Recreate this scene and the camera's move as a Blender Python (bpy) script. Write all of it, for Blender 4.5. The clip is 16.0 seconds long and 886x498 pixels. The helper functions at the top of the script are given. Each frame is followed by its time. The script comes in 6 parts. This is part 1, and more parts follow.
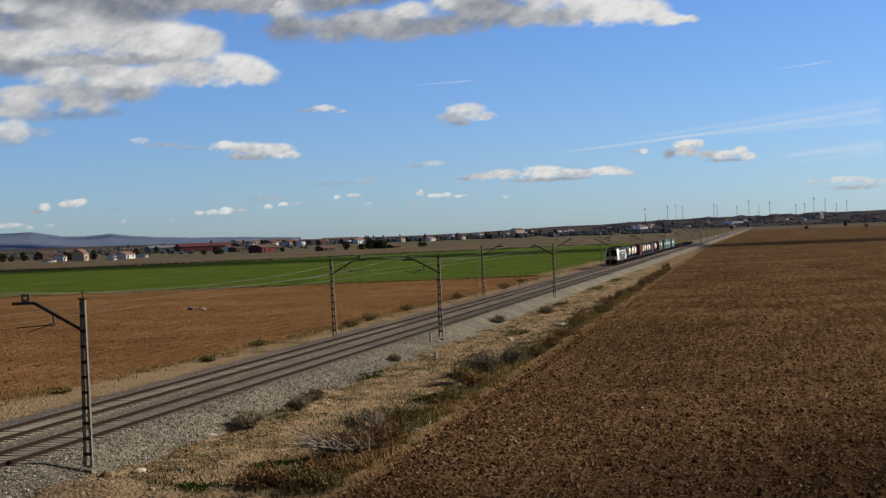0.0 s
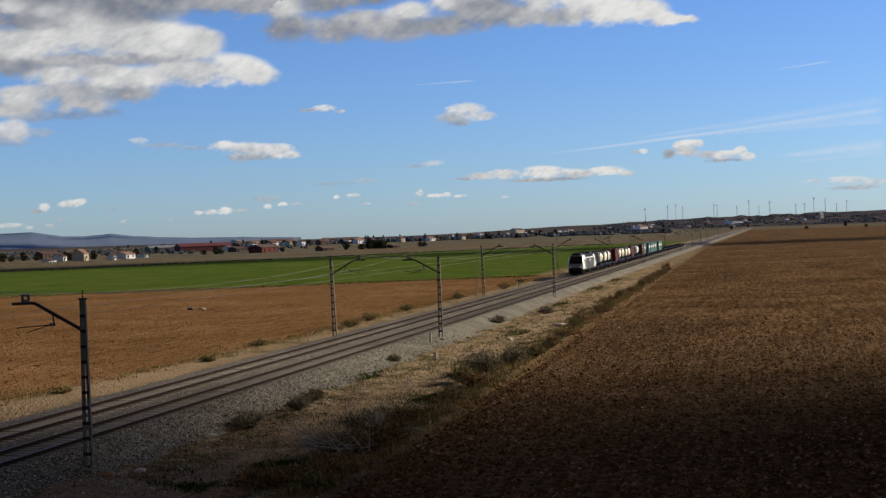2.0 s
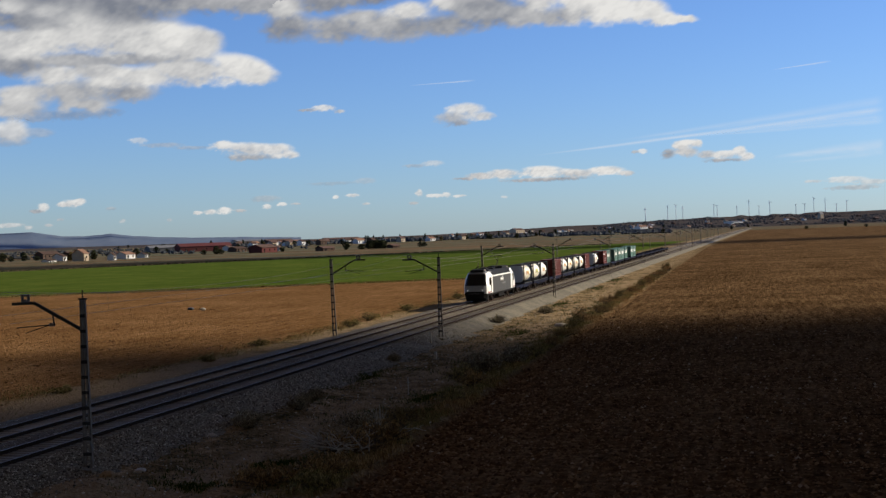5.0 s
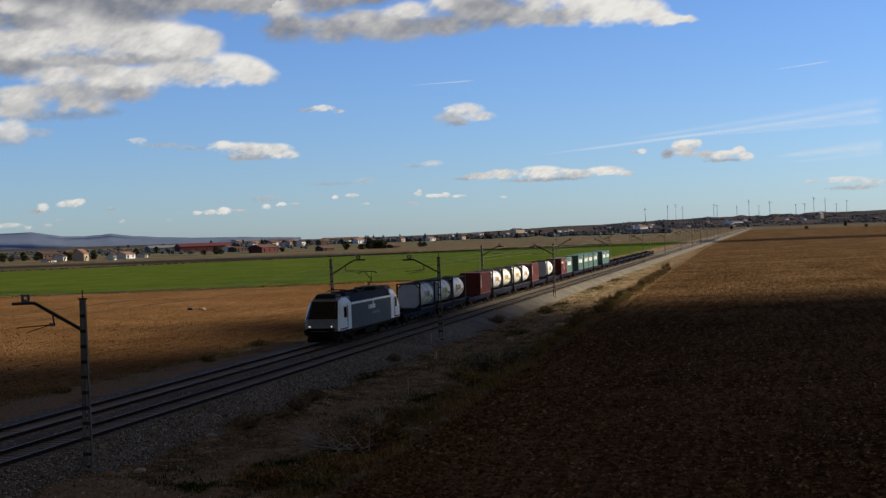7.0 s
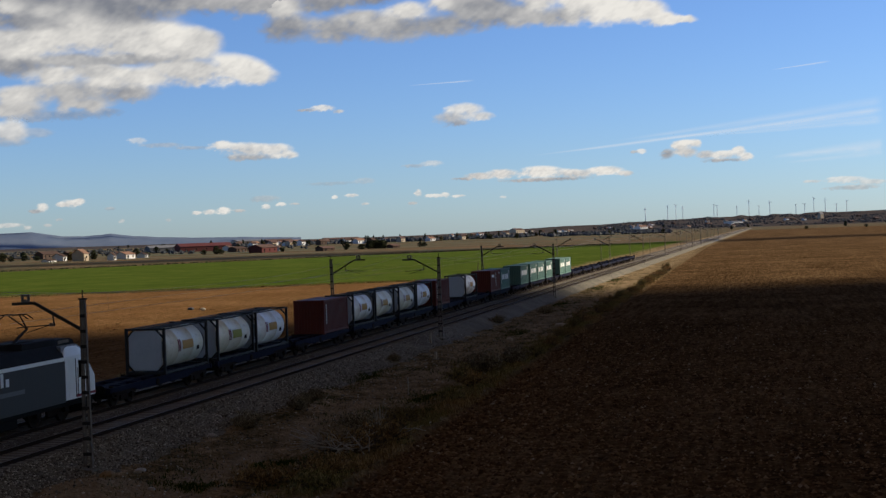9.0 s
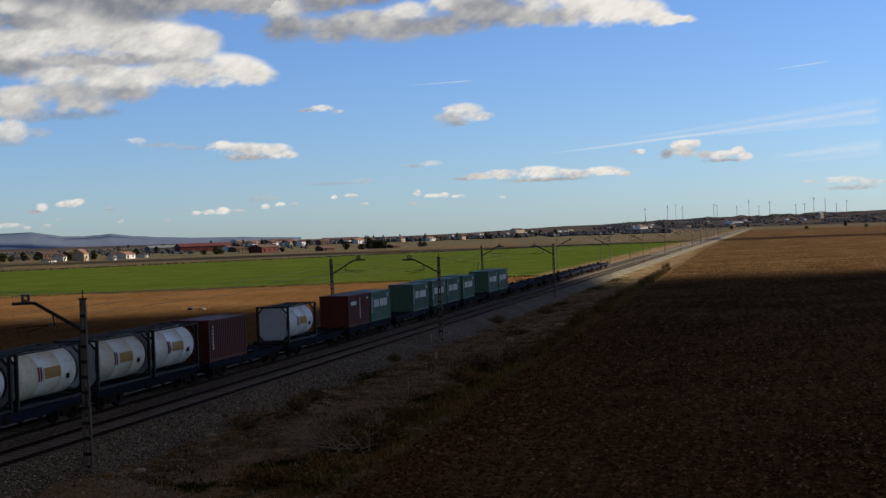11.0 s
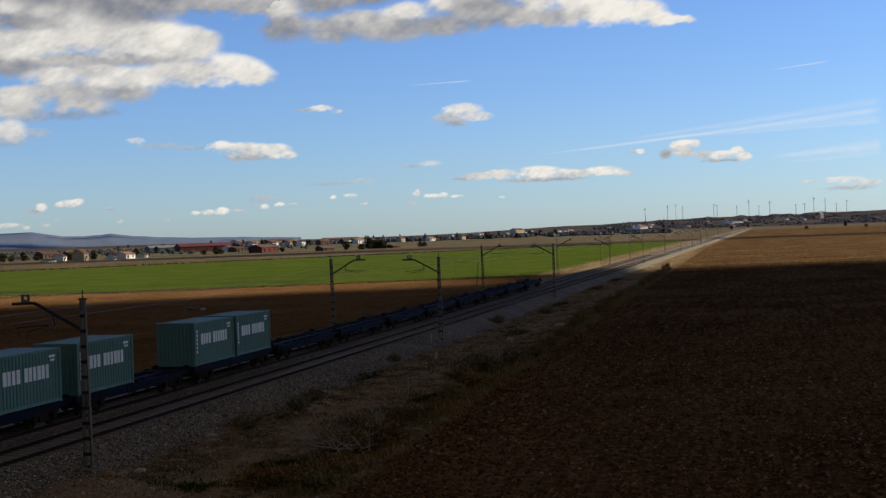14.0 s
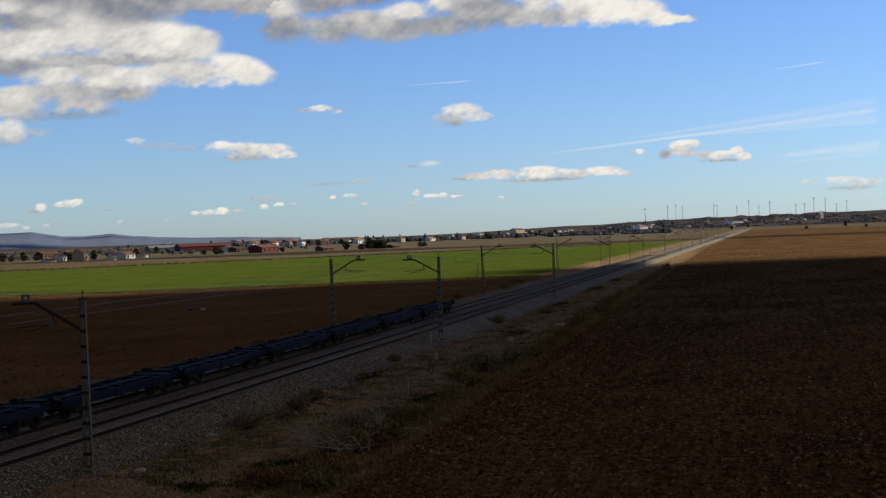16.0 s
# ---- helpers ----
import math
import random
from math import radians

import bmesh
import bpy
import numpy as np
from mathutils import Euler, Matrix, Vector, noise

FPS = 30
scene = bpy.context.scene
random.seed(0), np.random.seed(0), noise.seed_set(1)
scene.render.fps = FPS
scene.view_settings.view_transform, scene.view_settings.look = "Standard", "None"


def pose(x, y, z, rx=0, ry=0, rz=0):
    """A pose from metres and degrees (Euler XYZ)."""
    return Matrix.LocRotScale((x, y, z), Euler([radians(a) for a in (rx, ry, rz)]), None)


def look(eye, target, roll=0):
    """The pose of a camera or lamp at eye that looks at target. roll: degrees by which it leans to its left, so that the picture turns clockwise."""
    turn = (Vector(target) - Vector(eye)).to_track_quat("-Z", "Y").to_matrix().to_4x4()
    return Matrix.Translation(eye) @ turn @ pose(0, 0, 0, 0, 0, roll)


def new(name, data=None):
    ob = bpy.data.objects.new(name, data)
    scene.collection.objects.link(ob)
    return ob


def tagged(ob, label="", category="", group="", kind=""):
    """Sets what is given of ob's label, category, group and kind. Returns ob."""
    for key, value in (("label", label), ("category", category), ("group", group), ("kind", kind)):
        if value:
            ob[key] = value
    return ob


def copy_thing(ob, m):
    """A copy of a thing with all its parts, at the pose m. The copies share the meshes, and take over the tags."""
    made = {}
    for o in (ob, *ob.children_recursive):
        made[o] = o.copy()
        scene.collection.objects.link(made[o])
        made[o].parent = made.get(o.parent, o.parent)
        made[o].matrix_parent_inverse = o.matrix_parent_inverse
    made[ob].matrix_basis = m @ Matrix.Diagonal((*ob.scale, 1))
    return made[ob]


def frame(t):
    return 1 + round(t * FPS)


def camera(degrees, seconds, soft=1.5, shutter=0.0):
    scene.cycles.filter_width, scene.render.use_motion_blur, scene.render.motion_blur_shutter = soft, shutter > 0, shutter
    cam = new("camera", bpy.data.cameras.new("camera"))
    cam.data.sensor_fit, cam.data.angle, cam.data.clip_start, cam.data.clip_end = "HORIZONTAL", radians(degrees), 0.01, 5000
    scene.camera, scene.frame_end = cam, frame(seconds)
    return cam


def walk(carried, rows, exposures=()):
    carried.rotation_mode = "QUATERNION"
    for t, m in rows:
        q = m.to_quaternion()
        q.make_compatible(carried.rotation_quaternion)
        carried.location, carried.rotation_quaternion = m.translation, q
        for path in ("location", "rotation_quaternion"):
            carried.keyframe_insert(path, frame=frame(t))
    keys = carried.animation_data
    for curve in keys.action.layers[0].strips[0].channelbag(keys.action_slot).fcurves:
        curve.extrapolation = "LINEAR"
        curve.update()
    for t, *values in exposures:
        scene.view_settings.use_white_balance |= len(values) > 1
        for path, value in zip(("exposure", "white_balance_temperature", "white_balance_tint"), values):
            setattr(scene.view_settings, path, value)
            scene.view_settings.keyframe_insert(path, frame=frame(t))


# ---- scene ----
# One fixed camera on a bridge rail, 8.5 m above the rails
SECONDS = 16.0
cam = camera(35.76, SECONDS, soft=1.4)
EYE = (34.461, 0.0, 8.451)
CAM_POSE = look(EYE, (11.2528, 97.2625, 7.2697), -1.921)
walk(cam, [(0.0, CAM_POSE), (SECONDS, CAM_POSE)], exposures=[(0.0, 0.42, 6500, 10), (4.0, 0.45, 6560, 10), (8.0, 0.50, 6800, 10), (12.0, 0.57, 6900, 10), (SECONDS, 0.62, 6950, 10)])

# ---- light ----
SUN_AZ, SUN_EL = 58.0, 28.0          # degrees clockwise from +y, and above the horizon
TO_SUN = Vector((math.sin(radians(SUN_AZ)) * math.cos(radians(SUN_EL)),
                 math.cos(radians(SUN_AZ)) * math.cos(radians(SUN_EL)), math.sin(radians(SUN_EL))))
world = bpy.data.worlds.new("sky")
scene.world = world
world.use_nodes = True
wt = world.node_tree
sky = wt.nodes.new("ShaderNodeTexSky")
sky.sky_type = "NISHITA"
sky.sun_disc = False
sky.sun_elevation, sky.sun_rotation = radians(SUN_EL), radians(SUN_AZ)
sky.altitude, sky.air_density, sky.dust_density, sky.ozone_density = 300, 1.0, 0.3, 2.5
wt.nodes["Background"].inputs["Strength"].default_value = 0.067
tint = wt.nodes.new("ShaderNodeMix")
tint.data_type, tint.blend_type = "RGBA", "MULTIPLY"
tint.inputs[0].default_value, tint.inputs[7].default_value = 1.0, (0.65, 0.90, 1.41, 1)
wt.links.new(sky.outputs[0], tint.inputs[6])
wt.links.new(tint.outputs[2], wt.nodes["Background"].inputs["Color"])
sun = new("sun", bpy.data.lights.new("sun", "SUN"))
sun.data.energy, sun.data.angle, sun.data.color = 5.0, radians(0.53), (1.0, 0.90, 0.74)
sun.matrix_world = look(TO_SUN * 300, (0, 0, 0))


# ---- mesh helpers ----
class Shape:
    """Vertices and faces of one mesh."""

    def __init__(self):
        self.v, self.f = [], []

    def add(self, verts, faces):
        k = len(self.v)
        self.v += [tuple(p) for p in verts]
        self.f += [tuple(k + i for i in f) for f in faces]
        return self

    def box(self, x0, x1, y0, y1, z0, z1, c=0.0):
        """A box; c cuts its upright and level edges along y."""
        if c <= 0:
            v = [(x, y, z) for z in (z0, z1) for x, y in ((x0, y0), (x1, y0), (x1, y1), (x0, y1))]
            return self.add(v, [(3, 2, 1, 0), (4, 5, 6, 7), (0, 1, 5, 4), (1, 2, 6, 5), (2, 3, 7, 6), (3, 0, 4, 7)])
        ring = [(x0 + c, z0), (x1 - c, z0), (x1, z0 + c), (x1, z1 - c), (x1 - c, z1), (x0 + c, z1), (x0, z1 - c), (x0, z0 + c)]
        return self.loft([[(x, y, z) for x, z in ring] for y in (y0, y1)])

    def loft(self, rings, caps=True, closed=True):
        n = len(rings[0])
        f = []
        for i in range(len(rings) - 1):
            for j in range(n if closed else n - 1):
                a, b = i * n + j, i * n + (j + 1) % n
                f.append((a, b, b + n, a + n))
        if caps:
            f.append(tuple(reversed(range(n))))
            f.append(tuple((len(rings) - 1) * n + j for j in range(n)))
        return self.add([p for r in rings for p in r], f)

    def tube(self, a, b, r0, r1=None, n=8):
        """A round bar from a to b."""
        a, b = Vector(a), Vector(b)
        q = (b - a).to_track_quat("Z", "Y")
        r1 = r0 if r1 is None else r1
        rings = []
        for p, r in ((a, r0), (b, r1)):
            rings.append([p + q @ Vector((r * math.cos(2 * math.pi * i / n), r * math.sin(2 * math.pi * i / n), 0)) for i in range(n)])
        return self.loft(rings)

    def bar(self, a, b, w, h):
        """A square bar from a to b."""
        a, b = Vector(a), Vector(b)
        q = (b - a).to_track_quat("Z", "Y")
        return self.loft([[p + q @ Vector((sx * w / 2, sy * h / 2, 0)) for sx, sy in ((-1, -1), (1, -1), (1, 1), (-1, 1))] for p in (a, b)])

    def lathe(self, profile, axis="y", n=20, centre=(0, 0, 0)):
        """Turn (along, radius) pairs about an axis."""
        rings = []
        for s, r in profile:
            ring = []
            for i in range(n):
                c, d = r * math.cos(2 * math.pi * i / n), r * math.sin(2 * math.pi * i / n)
                p = {"x": (s, c, d), "y": (c, s, d), "z": (c, d, s)}[axis]
                ring.append(tuple(p[k] + centre[k] for k in range(3)))
            rings.append(ring)
        return self.loft(rings)

    def mesh(self, name, material, smooth=False):
        me = bpy.data.meshes.new(name)
        me.from_pydata(self.v, [], self.f)
        bm = bmesh.new()
        bm.from_mesh(me)
        bmesh.ops.recalc_face_normals(bm, faces=bm.faces)
        bm.to_mesh(me)
        bm.free()
        if material:
            me.materials.append(material)
        if smooth:
            me.shade_smooth()
        return me


def part(name, shape, material, parent=None, label="", smooth=False):
    me = shape if isinstance(shape, bpy.types.Mesh) else shape.mesh(name, material, smooth)
    ob = new(name, me)
    if parent:
        ob.parent = parent
    if label:
        tagged(ob, label)
    return ob


def thing(name, label, category, group="", kind="", at=None):
    ob = tagged(new(name), label, category, group, kind)
    if at is not None:
        ob.matrix_basis = at
    return ob


def sheet(name, verts, faces, material, smooth=False):
    """A mesh straight from number arrays."""
    me = bpy.data.meshes.new(name)
    me.from_pydata(verts, [], faces)
    me.materials.append(material)
    if smooth:
        me.shade_smooth()
    return me


# ---- materials ----
def nodes_of(name):
    m = bpy.data.materials.new(name)
    m.use_nodes = True
    t = m.node_tree
    return m, t, t.nodes["Principled BSDF"]


def node(t, kind, **values):
    n = t.nodes.new(kind)
    for k, v in values.items():
        n.inputs[k].default_value = v
    return n


def ramp(t, source, stops):
    r = t.nodes.new("ShaderNodeValToRGB")
    while len(r.color_ramp.elements) < len(stops):
        r.color_ramp.elements.new(0.5)
    for e, (p, c) in zip(r.color_ramp.elements, stops):
        e.position, e.color = p, (*c, 1) if len(c) == 3 else c
    t.links.new(source, r.inputs[0])
    return r.outputs[0]


def mixed(t, fac, a, b, mode="MIX"):
    n = t.nodes.new("ShaderNodeMix")
    n.data_type, n.blend_type = "RGBA", mode
    for s, v in ((n.inputs[0], fac), (n.inputs[6], a), (n.inputs[7], b)):
        if isinstance(v, bpy.types.NodeSocket):
            t.links.new(v, s)
        else:
            s.default_value = (*v, 1) if isinstance(v, tuple) and len(v) == 3 else v
    return n.outputs[2]


def maths(t, op, *values, clamp=False):
    n = t.nodes.new("ShaderNodeMath")
    n.operation, n.use_clamp = op, clamp
    for s, v in zip(n.inputs, values):
        if isinstance(v, bpy.types.NodeSocket):
            t.links.new(v, s)
        else:
            s.default_value = v
    return n.outputs[0]


def coords(t, size=(1, 1, 1)):
    c = t.nodes.new("ShaderNodeTexCoord")
    m = t.nodes.new("ShaderNodeMapping")
    m.inputs["Scale"].default_value = size
    t.links.new(c.outputs["Object"], m.inputs[0])
    return m.outputs[0]


def noise_at(t, vec, scale, detail=4.0, rough=0.6, out=0):
    n = node(t, "ShaderNodeTexNoise", Scale=scale, Detail=detail, Roughness=rough)
    t.links.new(vec, n.inputs["Vector"])
    return n.outputs[out]


def surface(name, a, b, rough=0.7, metal=0.0, scale=3.0, fine=40.0, bump=0.15, vary=0.0, spots=None, stain=0.0):
    """A worn surface between the colours a and b: broad stains, fine grain and relief. vary: lightness from piece to piece. spots: a third colour in patches."""
    m, t, p = nodes_of(name)
    vec = coords(t)
    broad, grain = noise_at(t, vec, scale, 5), noise_at(t, vec, fine, 3)
    both = maths(t, "ADD", maths(t, "MULTIPLY", broad, 0.6), maths(t, "MULTIPLY", grain, 0.4))
    col = ramp(t, both, [(0.3, a), (0.7, b)])
    if spots:
        col = mixed(t, ramp(t, noise_at(t, vec, scale * 2.3, 6, 0.7), [(0.56, (0, 0, 0)), (0.68, (1, 1, 1))]), col, spots)
    if stain:
        big = ramp(t, noise_at(t, vec, 0.16, 5, 0.65), [(0.35, (1 - stain,) * 3), (0.65, (1.0, 0.97, 0.92))])
        col = mixed(t, 1.0, col, big, "MULTIPLY")
    if vary:
        oi = t.nodes.new("ShaderNodeObjectInfo")
        k = maths(t, "ADD", maths(t, "MULTIPLY", oi.outputs["Random"], 2 * vary), 1 - vary)
        cc = t.nodes.new("ShaderNodeCombineColor")
        for s in cc.inputs:
            t.links.new(k, s)
        col = mixed(t, 1.0, col, cc.outputs[0], "MULTIPLY")
    t.links.new(col, p.inputs["Base Color"])
    p.inputs["Metallic"].default_value = metal
    p.inputs["Specular IOR Level"].default_value = 0.5 if rough < 0.5 else 0.25 if rough < 0.7 else 0.03
    t.links.new(maths(t, "ADD", maths(t, "MULTIPLY", broad, 0.3), rough - 0.15, clamp=True), p.inputs["Roughness"])
    if bump:
        bp = node(t, "ShaderNodeBump", Strength=bump, Distance=0.02)
        t.links.new(grain, bp.inputs["Height"])
        t.links.new(bp.outputs[0], p.inputs["Normal"])
    return m


def glass_dark(name, colour):
    m, t, p = nodes_of(name)
    p.inputs["Base Color"].default_value = (*colour, 1)
    p.inputs["Roughness"].default_value = 0.06
    p.inputs["Specular IOR Level"].default_value = 0.3
    return m


def islands(name, stops, rough=0.9):
    """Colours from piece to piece of one mesh."""
    m, t, p = nodes_of(name)
    g = t.nodes.new("ShaderNodeNewGeometry")
    t.links.new(ramp(t, g.outputs["Random Per Island"], stops), p.inputs["Base Color"])
    p.inputs["Roughness"].default_value = rough
    p.inputs["Specular IOR Level"].default_value = 0.0
    return m


RAIL_TOP = surface("rail_steel", (0.10, 0.085, 0.075), (0.22, 0.19, 0.17), 0.48, 0.8, 6)
RUST = surface("rusty_rail", (0.014, 0.009, 0.0065), (0.036, 0.022, 0.015), 0.85, 0.0, 8)
CONCRETE = surface("sleeper_concrete", (0.13, 0.115, 0.092), (0.34, 0.31, 0.26), 0.9, 0, 3, 60, 0.3, 0.18)
BALLAST = surface("ballast_stone", (0.078, 0.070, 0.057), (0.30, 0.275, 0.222), 0.95, 0, 4, 9, 0.9, stain=0.45)
BALLAST_FRESH = surface("pale_ballast", (0.15, 0.128, 0.098), (0.42, 0.37, 0.29), 0.95, 0, 5, 9, 0.9, stain=0.3)
BALLAST_BED = surface("oily_ballast", (0.070, 0.060, 0.048), (0.24, 0.212, 0.172), 0.95, 0, 5, 9, 0.9, stain=0.35)
STONES = islands("loose_stone", [(0.0, (0.036, 0.032, 0.026)), (0.45, (0.17, 0.157, 0.13)), (0.8, (0.35, 0.325, 0.275)), (1.0, (0.62, 0.58, 0.5))])
CLODS = islands("soil_clod", [(0.0, (0.040, 0.021, 0.011)), (0.55, (0.116, 0.067, 0.036)), (0.96, (0.24, 0.150, 0.088)), (1.0, (0.32, 0.26, 0.20))])
GALV = surface("galvanised_steel", (0.13, 0.112, 0.097), (0.27, 0.24, 0.21), 0.75, 0.0, 5, 50, 0.1)
GALV_DARK = surface("weathered_steel", (0.022, 0.02, 0.019), (0.05, 0.046, 0.042), 0.75, 0.0, 5)
COPPER = surface("wire_copper", (0.10, 0.085, 0.07), (0.2, 0.17, 0.14), 0.5, 0.6, 4, 40, 0)
PORCELAIN = surface("insulator_porcelain", (0.05, 0.03, 0.025), (0.09, 0.06, 0.05), 0.3, 0, 6, 40, 0)
LOCO_WHITE = surface("loco_white_paint", (0.74, 0.74, 0.70), (0.86, 0.86, 0.82), 0.4, 0, 1.2, 25, 0.03)
LOCO_GREY = surface("loco_grey_paint", (0.036, 0.034, 0.032), (0.052, 0.050, 0.047), 0.6, 0.0, 1.2, 25, 0.03)
LOCO_ROOF = surface("loco_roof_paint", (0.014, 0.0145, 0.016), (0.028, 0.029, 0.032), 0.7, 0.0, 2, 25, 0.05)
LOCO_FRONT = surface("loco_silver_front", (0.15, 0.15, 0.16), (0.22, 0.22, 0.235), 0.5, 0.2, 2, 25, 0.03)
BLACK = surface("sooty_black", (0.006, 0.006, 0.006), (0.018, 0.017, 0.016), 0.75, 0.0, 4)
GLASS = glass_dark("tinted_glass", (0.004, 0.004, 0.005))
LETTER = surface("white_lettering", (0.66, 0.66, 0.63), (0.82, 0.82, 0.79), 0.6, 0, 4, 30, 0)
WAGON_BLUE = surface("wagon_blue_paint", (0.007, 0.008, 0.018), (0.018, 0.021, 0.043), 0.75, 0.0, 2.5, 30, 0.1, 0.3, (0.02, 0.014, 0.012))
WAGON_DARK = surface("brake_dust_steel", (0.011, 0.008, 0.007), (0.028, 0.02, 0.016), 0.8, 0.1, 5)
WHEEL = surface("wheel_steel", (0.012, 0.009, 0.008), (0.03, 0.022, 0.018), 0.75, 0.0, 6)
BOX_RED = surface("container_oxide_red", (0.085, 0.013, 0.010), (0.145, 0.026, 0.018), 0.6, 0, 1.0, 20, 0.05, 0.12, (0.075, 0.024, 0.018))
BOX_GREEN = surface("container_sea_green", (0.060, 0.135, 0.115), (0.105, 0.205, 0.175), 0.6, 0, 1.0, 20, 0.05, 0.12, (0.085, 0.13, 0.115))
TANK_CREAM = surface("tank_cream", (0.70, 0.65, 0.50), (0.86, 0.82, 0.68), 0.45, 0, 0.9, 18, 0.03, 0.1, (0.50, 0.45, 0.33))
TANK_WHITE = surface("tank_white", (0.80, 0.79, 0.75), (0.90, 0.89, 0.86), 0.42, 0, 0.9, 18, 0.03, 0.05, (0.56, 0.53, 0.46))
TANK_END = surface("tank_blue_grey_end", (0.36, 0.42, 0.52), (0.48, 0.54, 0.63), 0.5, 0, 1.2, 18, 0.03)
FRAME_DARK = surface("tank_frame_steel", (0.012, 0.013, 0.015), (0.03, 0.031, 0.033), 0.6, 0.2, 3)
ORANGE = surface("orange_panel", (0.36, 0.19, 0.035), (0.48, 0.27, 0.06), 0.6, 0, 4, 30, 0)
YELLOW = surface("yellow_green_panel", (0.26, 0.26, 0.03), (0.38, 0.37, 0.06), 0.6, 0, 4, 30, 0)
MAROON = surface("maroon_panel", (0.17, 0.02, 0.03), (0.25, 0.035, 0.045), 0.6, 0, 4, 30, 0)
LAMP_GLOW, _t, _p = nodes_of("headlight_glow")
_p.inputs["Emission Color"].default_value, _p.inputs["Emission Strength"].default_value = (1, 0.95, 0.85, 1), 0.35


# ---- ground: one sheet to the horizon ----
HILL_AZ = (-90, -31, -20, -15.4, -13, -11.8, -10.7, -9.5, -8.3, -7.1, -6, -4.8, -3.7, -2.3, -0.7, 0.8, 1.9, 3.0, 4.5, 8, 20, 60, 90)
HILL_UP = (2, 3, 2.4, 1.5, 4, 6, 8.5, 12.5, 17, 16, 20, 24, 25, 28, 29, 30, 32, 29, 33, 34, 30, 10, 5)


def hill(x, y):
    """Height of the land: level by the line, a long low hill far ahead on the right."""
    d = math.hypot(x - 34, y)
    if d < 2200:
        return -0.8
    az = math.degrees(math.atan2(x - 34, y))
    far = min(1.0, (d - 2200) / 1800) ** 1.4
    return -0.8 + far * float(np.interp(az, HILL_AZ, HILL_UP)) * (1 + 0.05 * math.sin(az * 4.1) + 0.04 * math.sin(az * 9.7))


def field_edge(y):
    return 18.95 - 0.018 * (y - 47)


def land_z(x, y):
    """The land with its humps: the bank and ditch between ballast and field."""
    z = hill(x, y)
    if 0 < y < 420:
        e = field_edge(y)
        n = noise.noise(Vector((x * 0.9, y * 0.35, 3.0)))
        n2 = noise.noise(Vector((x * 2.3, y * 1.1, 9.0)))
        fade = min(1, (420 - y) / 200)
        if 7 < x < e:
            k = (x - 7) / max(0.5, e - 7)
            z += fade * (0.15 * n + 0.09 * n2 + 0.35 * max(0, k - 0.6) * (1 + n) - 0.2 * math.sin(math.pi * k))
            z += 0.45 * math.exp(-((x - 9.5) / 2.0) ** 2 - ((y - 47.0) / 2.2) ** 2)
        elif e <= x < e + 1.2:
            z += fade * (0.12 * n2 - 0.12 * math.sin(math.pi * (x - e) / 1.2))
        elif x >= e + 1.2:
            z += fade * 0.05 * n2
        elif x < -4:
            z += fade * (0.06 * n + 0.04 * n2)
    return z


